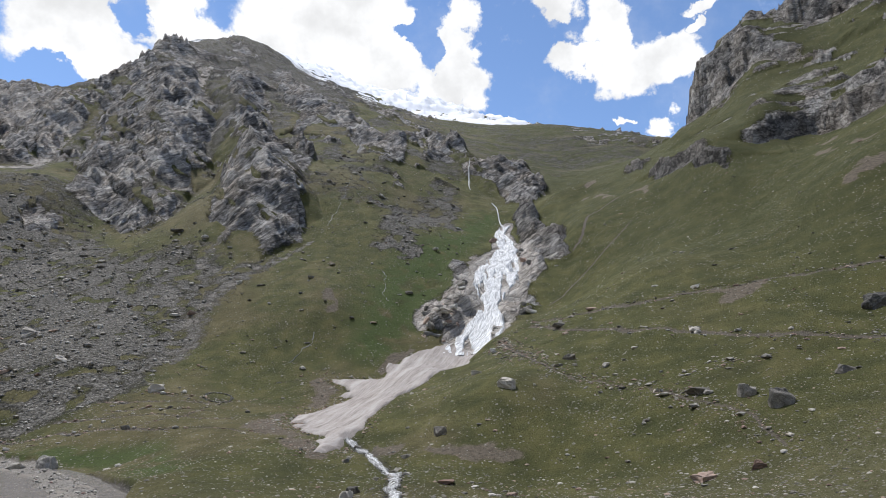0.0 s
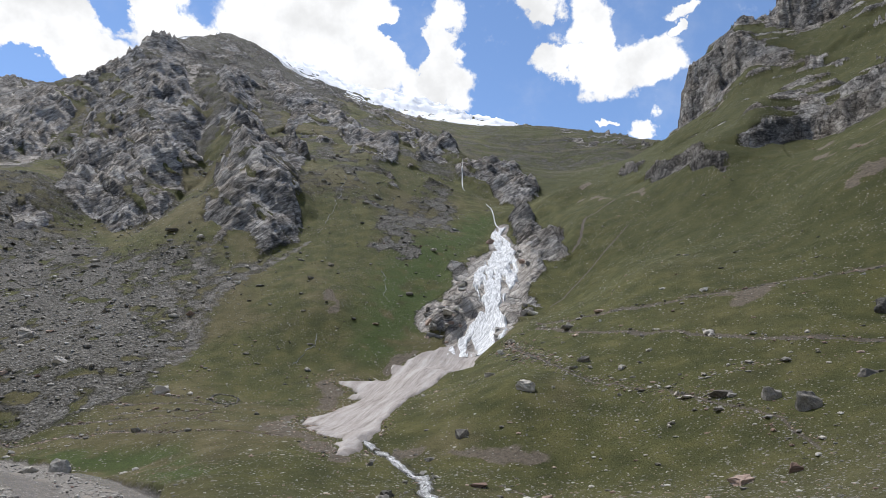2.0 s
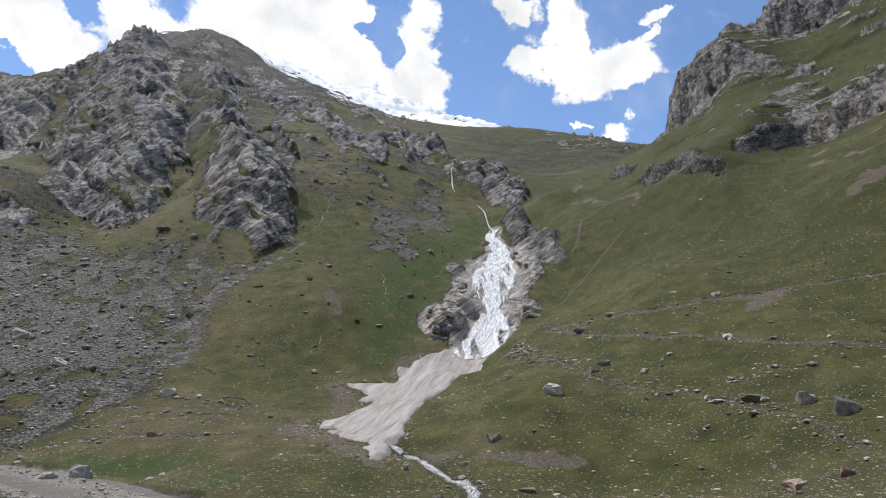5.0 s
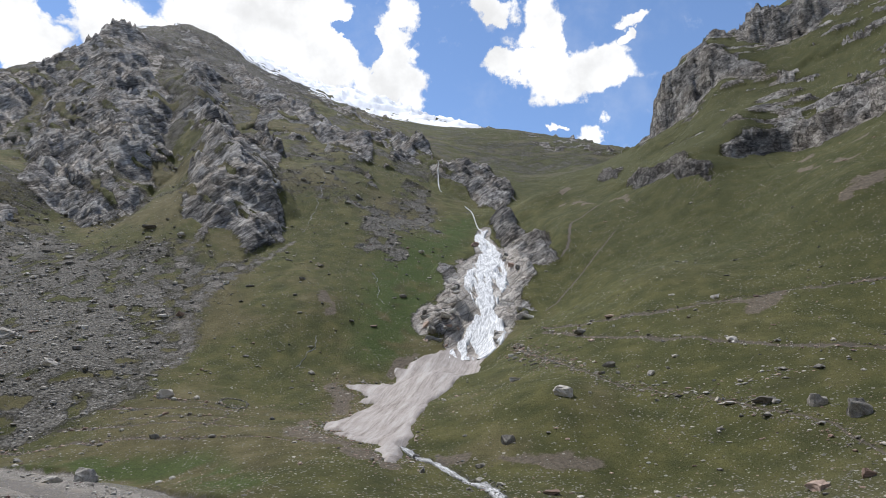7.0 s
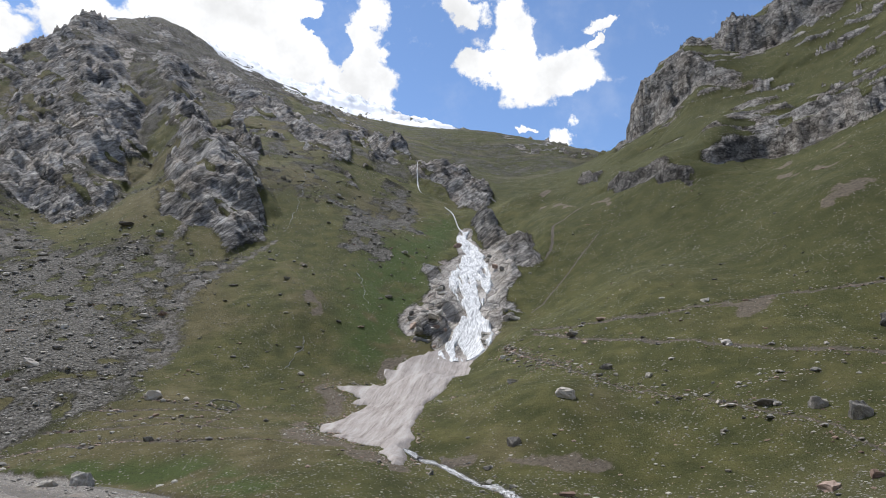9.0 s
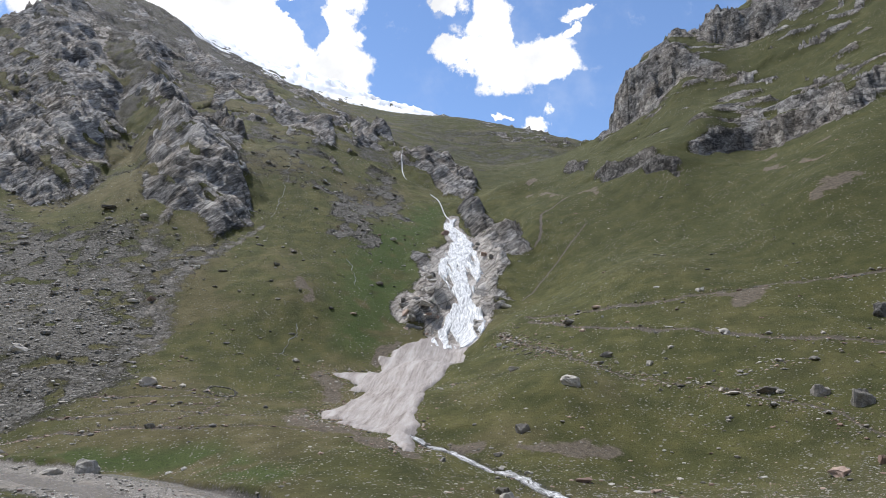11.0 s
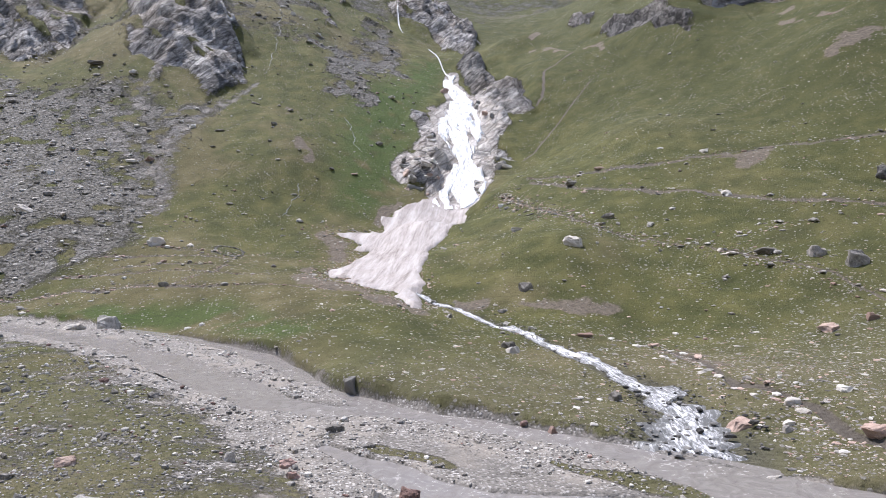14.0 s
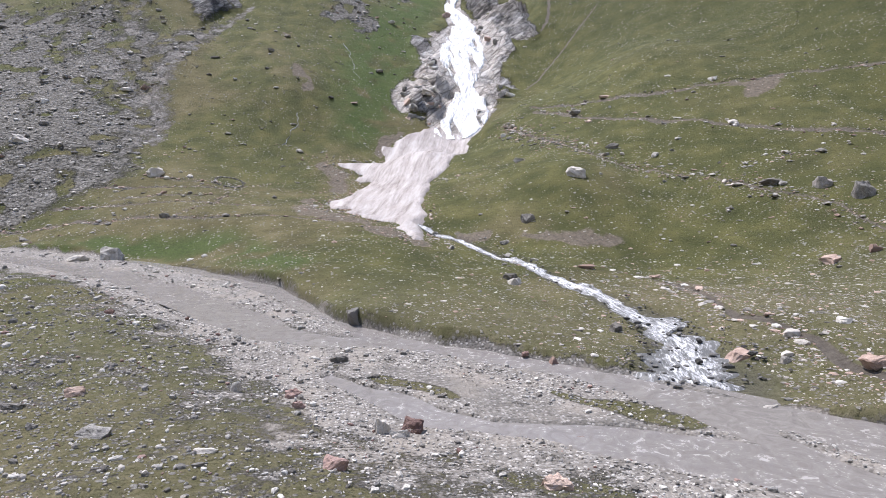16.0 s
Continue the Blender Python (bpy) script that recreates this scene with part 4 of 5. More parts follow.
    snowm = span(nt, calc(nt, "ADD", snow, calc(nt, "ADD", calc(nt, "MULTIPLY_ADD", mid, 1.2, -0.6), streaks)), 0.42, 0.55)
    snowm = calc(nt, "MULTIPLY", snowm, span(nt, snow, 0.1, 0.3))
    col = mix(nt, snowm, col, (0.9, 0.91, 0.93))
    # darkens wet ground, and paints the trails' shadow lines the same way
    col = mix(nt, calc(nt, "MULTIPLY", wet, 0.5), col, (0.09, 0.085, 0.077))
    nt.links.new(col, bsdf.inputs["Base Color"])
    bsdf.inputs["Roughness"].default_value = 0.92
    bsdf.inputs["Specular IOR Level"].default_value = 0.2
    soft = calc(nt, "MULTIPLY_ADD", tuft, 0.8, calc(nt, "MULTIPLY_ADD", grit, 0.15, calc(nt, "MULTIPLY", calc(nt, "MAXIMUM", peb, peb2), 0.25)))
    loose = calc(nt, "MULTIPLY_ADD", calc(nt, "MULTIPLY", d4, screem), -0.8, calc(nt, "MULTIPLY_ADD", d3, -0.14, calc(nt, "MULTIPLY", grit, 0.1)))

    def blend(f, x, y):
        k = nt.nodes.new("ShaderNodeMix")
        for sock, v in ((k.inputs["Factor"], f), (k.inputs["A"], x), (k.inputs["B"], y)):
            nt.links.new(v, sock)
        return k.outputs["Result"]
    h = blend(calc(nt, "MAXIMUM", screem, gravelm), soft, loose)
    h = blend(snowm, h, calc(nt, "MULTIPLY", grit, 0.1))
    h = blend(rockm, h, calc(nt, "MULTIPLY", rheight, 8.0))
    bump(nt, bsdf, h, 1.0, 1.0)
    return m


def stone_material(name, dark, light, speck=0.5):
    """Weathered stone, each piece a little different."""
    m, nt, bsdf = shader(name)
    pos = position(nt)
    info = nt.nodes.new("ShaderNodeNewGeometry")
    n1, n2 = tex(nt, pos, 0.9, 5, 0.7), tex(nt, pos, 6.0, 4, 0.7)
    f = calc(nt, "MULTIPLY_ADD", n1, 0.6, calc(nt, "MULTIPLY", n2, 0.4))
    f = calc(nt, "ADD", f, calc(nt, "MULTIPLY_ADD", info.outputs["Random Per Island"], speck, -0.5 * speck))
    col = colours(nt, f, [(0.34, dark), (0.68, light)])
    nt.links.new(col, bsdf.inputs["Base Color"])
    bsdf.inputs["Roughness"].default_value = 0.88
    bsdf.inputs["Specular IOR Level"].default_value = 0.3
    bump(nt, bsdf, f, 1.0, 0.35)
    return m


def flow_pattern(nt, across, along):
    """Streaks that run with the flow; the mesh carries (across, along) in metres."""
    at = nt.nodes.new("ShaderNodeAttribute")
    at.attribute_name = "flow"
    mp = nt.nodes.new("ShaderNodeMapping")
    mp.inputs["Scale"].default_value = (1 / across, 1 / along, 1)
    nt.links.new(at.outputs["Vector"], mp.inputs["Vector"])
    return mp.outputs["Vector"]


def white_water(name, across, along, cover_low, cover_high, deep, depth):
    m, nt, bsdf = shader(name)
    v, w = flow_pattern(nt, across, along), flow_pattern(nt, across * 0.3, along * 0.35)
    a, b = tex(nt, v, 1.0, 6, 0.7, 1.3), tex(nt, w, 1.0, 5, 0.7, 0.9)
    f = calc(nt, "MULTIPLY_ADD", a, 0.65, calc(nt, "MULTIPLY", b, 0.35))
    at = nt.nodes.new("ShaderNodeAttribute")
    at.attribute_name = "flow"
    sp = nt.nodes.new("ShaderNodeSeparateXYZ")
    nt.links.new(at.outputs["Vector"], sp.inputs[0])
    foam = span(nt, calc(nt, "MULTIPLY_ADD", sp.outputs["Z"], -0.03, f), cover_low, cover_high)
    col = mix(nt, foam, deep, colours(nt, b, [(0.3, (0.55, 0.56, 0.57)), (0.55, (0.85, 0.855, 0.86))]))
    nt.links.new(col, bsdf.inputs["Base Color"])
    nt.links.new(span(nt, foam, 0, 1, 0.45, 0.95), bsdf.inputs["Roughness"])
    bsdf.inputs["Specular IOR Level"].default_value = 0.15
    bump(nt, bsdf, f, 0.6, depth)
    return m


def river_material():
    m, nt, bsdf = shader("silty_river_water")
    pos = position(nt)
    a, b, c = tex(nt, pos, 0.32, 6, 0.68, 2.2), tex(nt, pos, 0.95, 4, 0.6, 1.6), tex(nt, pos, 0.06, 3)
    col = colours(nt, a, [(0.3, (0.142, 0.129, 0.119)), (0.6, (0.202, 0.187, 0.173))])
    foam = span(nt, calc(nt, "MULTIPLY_ADD", a, 0.6, calc(nt, "MULTIPLY", b, 0.4)), 0.5, 0.72)
    sx = nt.nodes.new("ShaderNodeSeparateXYZ")
    nt.links.new(pos, sx.inputs[0])
    foam = calc(nt, "MULTIPLY", calc(nt, "MULTIPLY", foam, span(nt, c, 0.38, 0.55)), span(nt, sx.outputs["X"], -70, -25, 0.55, 1.0))
    col = mix(nt, calc(nt, "MULTIPLY", foam, 0.75), col, (0.42, 0.4, 0.375))
    nt.links.new(col, bsdf.inputs["Base Color"])
    nt.links.new(span(nt, foam, 0, 1, 0.22, 0.6), bsdf.inputs["Roughness"])
    bsdf.inputs["IOR"].default_value = 1.33
    bump(nt, bsdf, calc(nt, "MULTIPLY_ADD", b, 0.6, a), 0.5, 0.12)
    return m


def snow_material():
    m, nt, bsdf = shader("dirty_old_snow")
    pos = position(nt)
    v, w = flow_pattern(nt, 4.0, 34.0), flow_pattern(nt, 1.3, 8.0)
    a, b, c, d = tex(nt, v, 1.0, 5, 0.6, 0.5), tex(nt, w, 1.0, 5, 0.65, 0.3), tex(nt, pos, 2.5, 5, 0.7), tex(nt, pos, 0.12, 4)
    f = calc(nt, "MULTIPLY_ADD", a, 0.5, calc(nt, "MULTIPLY_ADD", b, 0.25, calc(nt, "MULTIPLY", c, 0.25)))
    col = colours(nt, f, [(0.39, (0.108, 0.086, 0.072)), (0.455, (0.225, 0.195, 0.177)), (0.51, (0.291, 0.259, 0.240)), (0.58, (0.364, 0.336, 0.315))])
    col = mix(nt, span(nt, d, 0.5, 0.72, 0, 0.35), col, (0.218, 0.180, 0.152))
    nt.links.new(col, bsdf.inputs["Base Color"])
    bsdf.inputs["Roughness"].default_value = 0.75
    bump(nt, bsdf, f, 0.45, 0.25)
    return m


GROUND_MAT = ground_material()
MAT_PALE = stone_material("pale_stone", (0.18, 0.17, 0.154), (0.56, 0.53, 0.48))
MAT_GREY = stone_material("grey_stone", (0.13, 0.12, 0.106), (0.5, 0.462, 0.41))
MAT_DARK = stone_material("dark_stone", (0.04, 0.038, 0.035), (0.22, 0.21, 0.195))
MAT_RED = stone_material("red_stone", (0.13, 0.08, 0.068), (0.36, 0.25, 0.215))
MAT_PINK = stone_material("pinkish_stone", (0.22, 0.15, 0.12), (0.5, 0.38, 0.31))
MAT_FALL = white_water("falling_water", 2.0, 10.0, 0.38, 0.58, (0.28, 0.285, 0.29), 0.03)
MAT_STREAM = white_water("stream_water", 1.1, 4.0, 0.4, 0.64, (0.1, 0.1, 0.096), 0.02)
MAT_RIVER = river_material()
MAT_SNOW = snow_material()


# ---- the land: one sheet from the river to the far ridges ----
def mesh_from(name, co, faces):
    me = bpy.data.meshes.new(name)
    me.vertices.add(len(co))
    me.vertices.foreach_set("co", np.ascontiguousarray(co, np.float32).ravel())
    faces = np.asarray(faces, np.int32)
    n, k = faces.shape
    me.loops.add(n * k)
    me.loops.foreach_set("vertex_index", faces.ravel())
    me.polygons.add(n)
    me.polygons.foreach_set("loop_start", np.arange(n, dtype=np.int32) * k)
    me.polygons.foreach_set("use_smooth", np.ones(n, bool))
    me.update(calc_edges=True)
    return me


def cover(me, name, data):
    at = me.attributes.new(name, "FLOAT_COLOR", "POINT")
    at.data.foreach_set("color", np.ascontiguousarray(data, np.float32).ravel())


def grid_faces(rows, cols, wrap=False):
    i = np.arange(rows - 1)[:, None] * cols
    j = np.arange(cols if wrap else cols - 1)[None]
    k = (j + 1) % cols
    return np.stack([i + j, i + k, i + cols + k, i + cols + j], -1).reshape(-1, 4)


def build_land():
    ang = np.radians(np.concatenate([np.linspace(-47, 48, 860), np.linspace(48, 313, 52)[1:-1]]))
    rad = np.concatenate([[0.01], np.linspace(4, 58, 16), np.geomspace(60, 360, 330), np.geomspace(361, 620, 270), np.geomspace(622, 1150, 270), np.geomspace(1155, 2700, 96), np.geomspace(2800, 4600, 8)])
    x = HUB[0] + rad[:, None] * np.sin(ang)[None]
    y = HUB[1] + rad[:, None] * np.cos(ang)[None]
    z, rock, scree, dirt, snow, gravel, lush, wet, pale = ground(x, y, True)
    co = np.stack([x, y, z], -1).reshape(-1, 3)
    me = mesh_from("ground", co, grid_faces(len(rad), len(ang), True)[:, ::-1])
    cover(me, "cover_a", np.stack([rock, scree, dirt, wet], -1).reshape(-1, 4))
    cover(me, "cover_b", np.stack([snow, gravel, lush, pale], -1).reshape(-1, 4))
    me.materials.append(GROUND_MAT)
    tagged(new("ground", me), "alpine valley of grass, scree and grey crags with snow on its far ridge", "ground", kind="structure")


build_land()


# ---- snow and water ----
def flow_cover(me, across, along, spread=0.0):
    at = me.attributes.new("flow", "FLOAT_VECTOR", "POINT")
    data = np.stack([across, along, np.zeros_like(across) + spread], -1).astype(np.float32)
    at.data.foreach_set("vector", np.ascontiguousarray(data).ravel())


def resample(line, step):
    """Points along a line at even steps, with all its columns, and the distance along it."""
    p = np.array(line, float)
    d = np.concatenate([[0], np.cumsum(np.hypot(*np.diff(p[:, :2], axis=0).T))])
    n = max(2, int(d[-1] / step))
    s = np.linspace(0, d[-1], n)
    # rounded corners
    q = np.stack([np.interp(s, d, p[:, c]) for c in range(p.shape[1])], -1)
    k = max(1, int(0.12 * n / len(line) * 2))
    for _ in range(2):
        pad = np.concatenate([np.repeat(q[:1], k, 0), q, np.repeat(q[-1:], k, 0)])
        q2 = np.stack([np.convolve(pad[:, c], np.ones(2 * k + 1) / (2 * k + 1), "valid") for c in range(q.shape[1])], -1)
        q = q2
    return q, s


def ribbon(name, line, step, cols, lift, rough, mat, frays=0.25, bend=0.0):
    """Water that follows a bed: line of x, y, half width."""
    q, s = resample(line, step)
    q[:, 0] += bend * fbm(s / 9, 4.4, 2.0, 3)
    t = np.gradient(q[:, :2], axis=0)
    t /= np.linalg.norm(t, axis=1)[:, None]
    nx, ny = -t[:, 1], t[:, 0]
    u = np.linspace(-1, 1, cols)
    fray = 1 + frays * fbm(s[:, None] / 5.0, np.sign(u)[None] * 9.0, 0.7, 3)
    off = u[None] * q[:, 2:3] * fray
    x, y = q[:, 0:1] + nx[:, None] * off, q[:, 1:2] + ny[:, None] * off
    streak = ridged(off / 1.1, s[:, None] / 6.0, 0.4, 3) - 0.85
    z = ground(x, y) + lift + rough * streak - (np.abs(u[None]) ** 4) * (lift + 0.3 + rough)
    # it sinks away at its end
    z = z - 0.9 * ramp(s[-1] - 3.5, s[-1], s)[:, None]
    me = mesh_from(name, np.stack([x, y, z], -1).reshape(-1, 3), grid_faces(len(q), cols)[:, ::-1])
    flow_cover(me, (off + 0 * x).ravel(), (s[:, None] + 0 * x).ravel(), (ramp(2.2, 7, q[:, 2:3]) + 4.0 * u[None] ** 2 + 0 * x).ravel())
    me.materials.append(mat)
    return me


# waterfall: left and right edge up the gully (x, y, x, y)
FALL = [(-1.5, 373, 16, 370), (2.4, 386.1, 27, 376), (8.1, 396, 35, 386), (14.7, 407.2, 38.2, 399), (21.5, 418.2, 36.4, 418.1), (26.5, 424.6, 34.2, 425), (27.2, 429.4, 34.8, 430.7), (24.2, 443.4, 41.4, 444), (21, 456.4, 51.6, 461.7), (23.6, 481.7, 56.2, 474.8), (32.5, 501.9, 57, 492.5), (46, 536.1, 60, 525.8), (47, 550.8, 58.8, 548.1), (45.6, 573.4, 54.3, 575.9), (54, 597, 61, 597)]


def build_waterfall():
    q, s = resample(FALL, 0.7)
    u = np.linspace(0, 1, 70)
    wl = q[:, 0:1] - 1.0 + 1.2 * fbm(s[:, None] / 5, 0.3, 1.2, 3)
    wr = q[:, 2:3] + 1.0 + 1.2 * fbm(s[:, None] / 5, 7.3, 4.2, 3)
    x = wl + (wr - wl) * u[None]
    y = q[:, 1:2] + (q[:, 3:4] - q[:, 1:2]) * u[None]
    off = x - 0.5 * (wl + wr)
    strand = fbm(x / 2.4, y / 18, 0.4, 3)
    drop = fbm(x / 8, y / 7, 3.4, 2)
    # bare rock parts the water here and there
    gap = ramp(0.42, 0.72, fbm(x / 3.2, y / 24, 5.2, 3) + 0.12 * np.abs(fbm(x / 1.5, y / 5, 1.2, 2)))
    edge = np.minimum(u, 1 - u)[None]
    z = ground(x, y) + 1.3 + 0.12 * strand + 0.18 * drop - 2.6 * gap - 2.8 * ramp(0.07, 0.0, edge + 0.03 * drop)
    me = mesh_from("waterfall", np.stack([x, y, z], -1).reshape(-1, 3), grid_faces(len(q), 70))
    flow_cover(me, off.ravel(), (s[:, None] + 0 * x).ravel())
    me.materials.append(MAT_FALL)
    tagged(new("waterfall", me), "white foaming waterfall that cascades down a steep rock gully", "waterfall", kind="structure")


SNOW = [(-60.5, 281.5), (-50.4, 292), (-42, 312), (-49, 315), (-44, 322), (-50, 330), (-56, 337.5), (-44, 341), (-34.2, 344), (-31.5, 343), (-29.7, 359), (-30, 367.3), (-24, 368), (-20.2, 374), (-9.5, 382), (2.5, 390), (12, 384), (20, 372), (15, 352), (4, 325), (-8, 301.5), (-17.6, 284), (-24.7, 261), (-28.4, 248), (-27.5, 240), (-28.5, 231.6), (-33.4, 229.4), (-31, 224), (-34.6, 205.4), (-37.5, 203.4), (-39.5, 217), (-40.5, 232), (-45, 238), (-50.5, 242), (-50, 248), (-56, 254), (-53, 262), (-60, 268)]


def build_snow():
    xs, ys = np.arange(-72, 24, 0.5), np.arange(196, 396, 0.7)
    x, y = np.meshgrid(xs, ys)
    wx, wy = x + 1.1 * fbm(x / 6, y / 6, 1.7, 4), y + 1.5 * fbm(x / 6, y / 6, 6.7, 4)
    d = inside(wx, wy, SNOW)
    # flow coordinate along the tongue
    along = 0.3 * (x + 35) + 0.95 * (y - 210)
    across = 0.95 * (x + 35) - 0.3 * (y - 210)
    thick = 1.0 * ramp(-0.6, 2.5, d) + 0.7 * ramp(2, 14, d)
    ribs = 0.3 * (ridged(across / 13 + 0.4 * vnoise(x / 17, y / 17, 2.0), along / 40, 0.2, 4) - 0.8) + 0.07 * fbm(x / 1.6, y / 2.2, 3.1, 3)
    z = ground(x, y) + thick + ribs * ramp(0, 4, d) - 2.0 * ramp(0.3, -1.2, d)
    keep = d > -1.3
    f = grid_faces(*x.shape)
    f = f[keep.ravel()[f].all(1)]
    used, inv = np.unique(f, return_inverse=True)
    co = np.stack([x, y, z], -1).reshape(-1, 3)[used]
    me = mesh_from("snow_patch", co, inv.reshape(-1, 4))
    flow_cover(me, across.ravel()[used], along.ravel()[used])
    me.materials.append(MAT_SNOW)
    tagged(new("snow_patch", me), "old dirty beige snow tongue filling the gully below the waterfall", "snow", kind="structure")


def build_river():
    far, s = resample([(x, y + 3, z) for x, y, z in FAR_EDGE], 1.2)
    near, _ = resample(NEAR_EDGE, 1.2)
    n = len(far)
    near = np.stack([np.interp(np.linspace(0, 1, n), np.linspace(0, 1, len(near)), near[:, c]) for c in (0, 1)], -1)
    u = np.linspace(0, 1, 26)
    x = far[:, 0:1] + (near[:, 0:1] - far[:, 0:1]) * u
    y = far[:, 1:2] + (near[:, 1:2] - far[:, 1:2]) * u
    width = np.hypot(near[:, 0] - far[:, 0], near[:, 1] - far[:, 1])[:, None]
    z = water_level(x, y) + 0.06 * fbm(x / 2.5, y / 2.5, 0.9, 3) - 0.1
    me = mesh_from("water", np.stack([x, y, z], -1).reshape(-1, 3), grid_faces(n, 26))
    flow_cover(me, (u[None] * width).ravel(), (s[:, None] + 0 * x).ravel())
    me.materials.append(MAT_RIVER)
    tagged(new("water", me), "shallow silty grey glacier river braiding over gravel", "river", kind="structure")


build_snow()
build_waterfall()
build_river()
tagged(new("stream", ribbon("stream", STREAM, 0.3, 56, 0.42, 0.05, MAT_STREAM, 0.55)), "white rushing stream that runs from the snow into the river", "stream", kind="structure")
UPPER = [
    [(34.6, 788, 0.5), (32, 774, 1.0), (30.8, 752, 1.2), (30.3, 732, 0.6), (32, 722, 0.3)],
    [(52, 682, 0.3), (55, 655, 0.7), (54.6, 632, 0.8), (54, 616, 0.7), (55, 602, 0.9), (58.6, 590, 1.6)],
]
for line in UPPER:
    tagged(new("upper_stream", ribbon("upper_stream", line, 1.5, 6, 0.7, 0.5, MAT_FALL)), "thin white stream falling over rocks above the waterfall", "stream", kind="structure")
RIVULETS = [
    [(-44, 474, 0.16), (-43, 468, 0.18), (-40, 448, 0.18), (-38.5, 440, 0.22), (-36, 427, 0.16)],
    [(-73.4, 386, 0.16), (-78.7, 367, 0.16), (-81.6, 352, 0.16)],
    [(-97, 660, 0.18), (-94, 630, 0.26), (-95.4, 599, 0.22), (-99.2, 551, 0.26), (-104, 538, 0.22)],
]
for line in RIVULETS:
    tagged(new("rivulet", ribbon("rivulet", line, 0.7, 5, 0.3, 0.3, MAT_STREAM, 0.7, 2.2)), "thin trickle of water in a furrow of the grass slope", "stream", kind="structure")


# ---- boulders and stones ----
def lump(seed, sub=2, corners=24):
    """An angular block of stone about 1 across, its faces roughened and its edges worn."""
    rnd = random.Random(seed)
    bm = bmesh.new()
    for _ in range(corners):
        v = Vector((rnd.uniform(-1, 1), rnd.uniform(-1, 1), rnd.uniform(-1, 1)))
        v /= max(abs(v.x), abs(v.y), abs(v.z)) ** 0.45
        bm.verts.new(v * 0.5)
    hull = bmesh.ops.convex_hull(bm, input=bm.verts)
    loose = [v for v in bm.verts if not v.link_faces]
    bmesh.ops.delete(bm, geom=loose, context="VERTS")
    bmesh.ops.bevel(bm, geom=bm.edges[:], offset=0.035, segments=1, affect="EDGES")
    bmesh.ops.triangulate(bm, faces=bm.faces[:])
    bmesh.ops.subdivide_edges(bm, edges=bm.edges[:], cuts=sub, use_grid_fill=True)
    shift = Vector((rnd.uniform(0, 50), rnd.uniform(0, 50), rnd.uniform(0, 50)))
    for v in bm.verts:
        v.co += v.co.normalized() * (0.1 * noise.fractal(v.co * 4 + shift, 1.0, 2.0, 3) + 0.025 * noise.noise(Vector((v.co.x * 2, v.co.y * 2, v.co.z * 14)) + shift))
    return bm


def build_boulder(x, y, z, w, h, mat, label, seed, lean=0.0):
    rnd = random.Random(seed * 7 + 3)
    bm = lump(seed, 2, rnd.randint(17, 26))
    lo = min(v.co.z for v in bm.verts)
    hi = max(v.co.z for v in bm.verts)
    wid = max(v.co.x for v in bm.verts) - min(v.co.x for v in bm.verts)
    sx, sz = 0.95 * w / wid, h * 1.6 / (hi - lo)
    sy = 0.5 * (w + h) * rnd.uniform(0.8, 1.1) / wid
    for v in bm.verts:
        v.co = Vector((v.co.x * sx, v.co.y * sy, (v.co.z - lo) * sz - 0.85 * h))
    me = bpy.data.meshes.new("boulder")
    bm.to_mesh(me)
    bm.free()
    me.materials.append(mat)
    ob = new("boulder", me)
    a = rnd.uniform(-25, 25)
    ob.matrix_world = pose(x, y, z, lean + rnd.uniform(-6, 6), rnd.uniform(-6, 6), a)
    return tagged(ob, label, "boulder", "boulders in the valley")


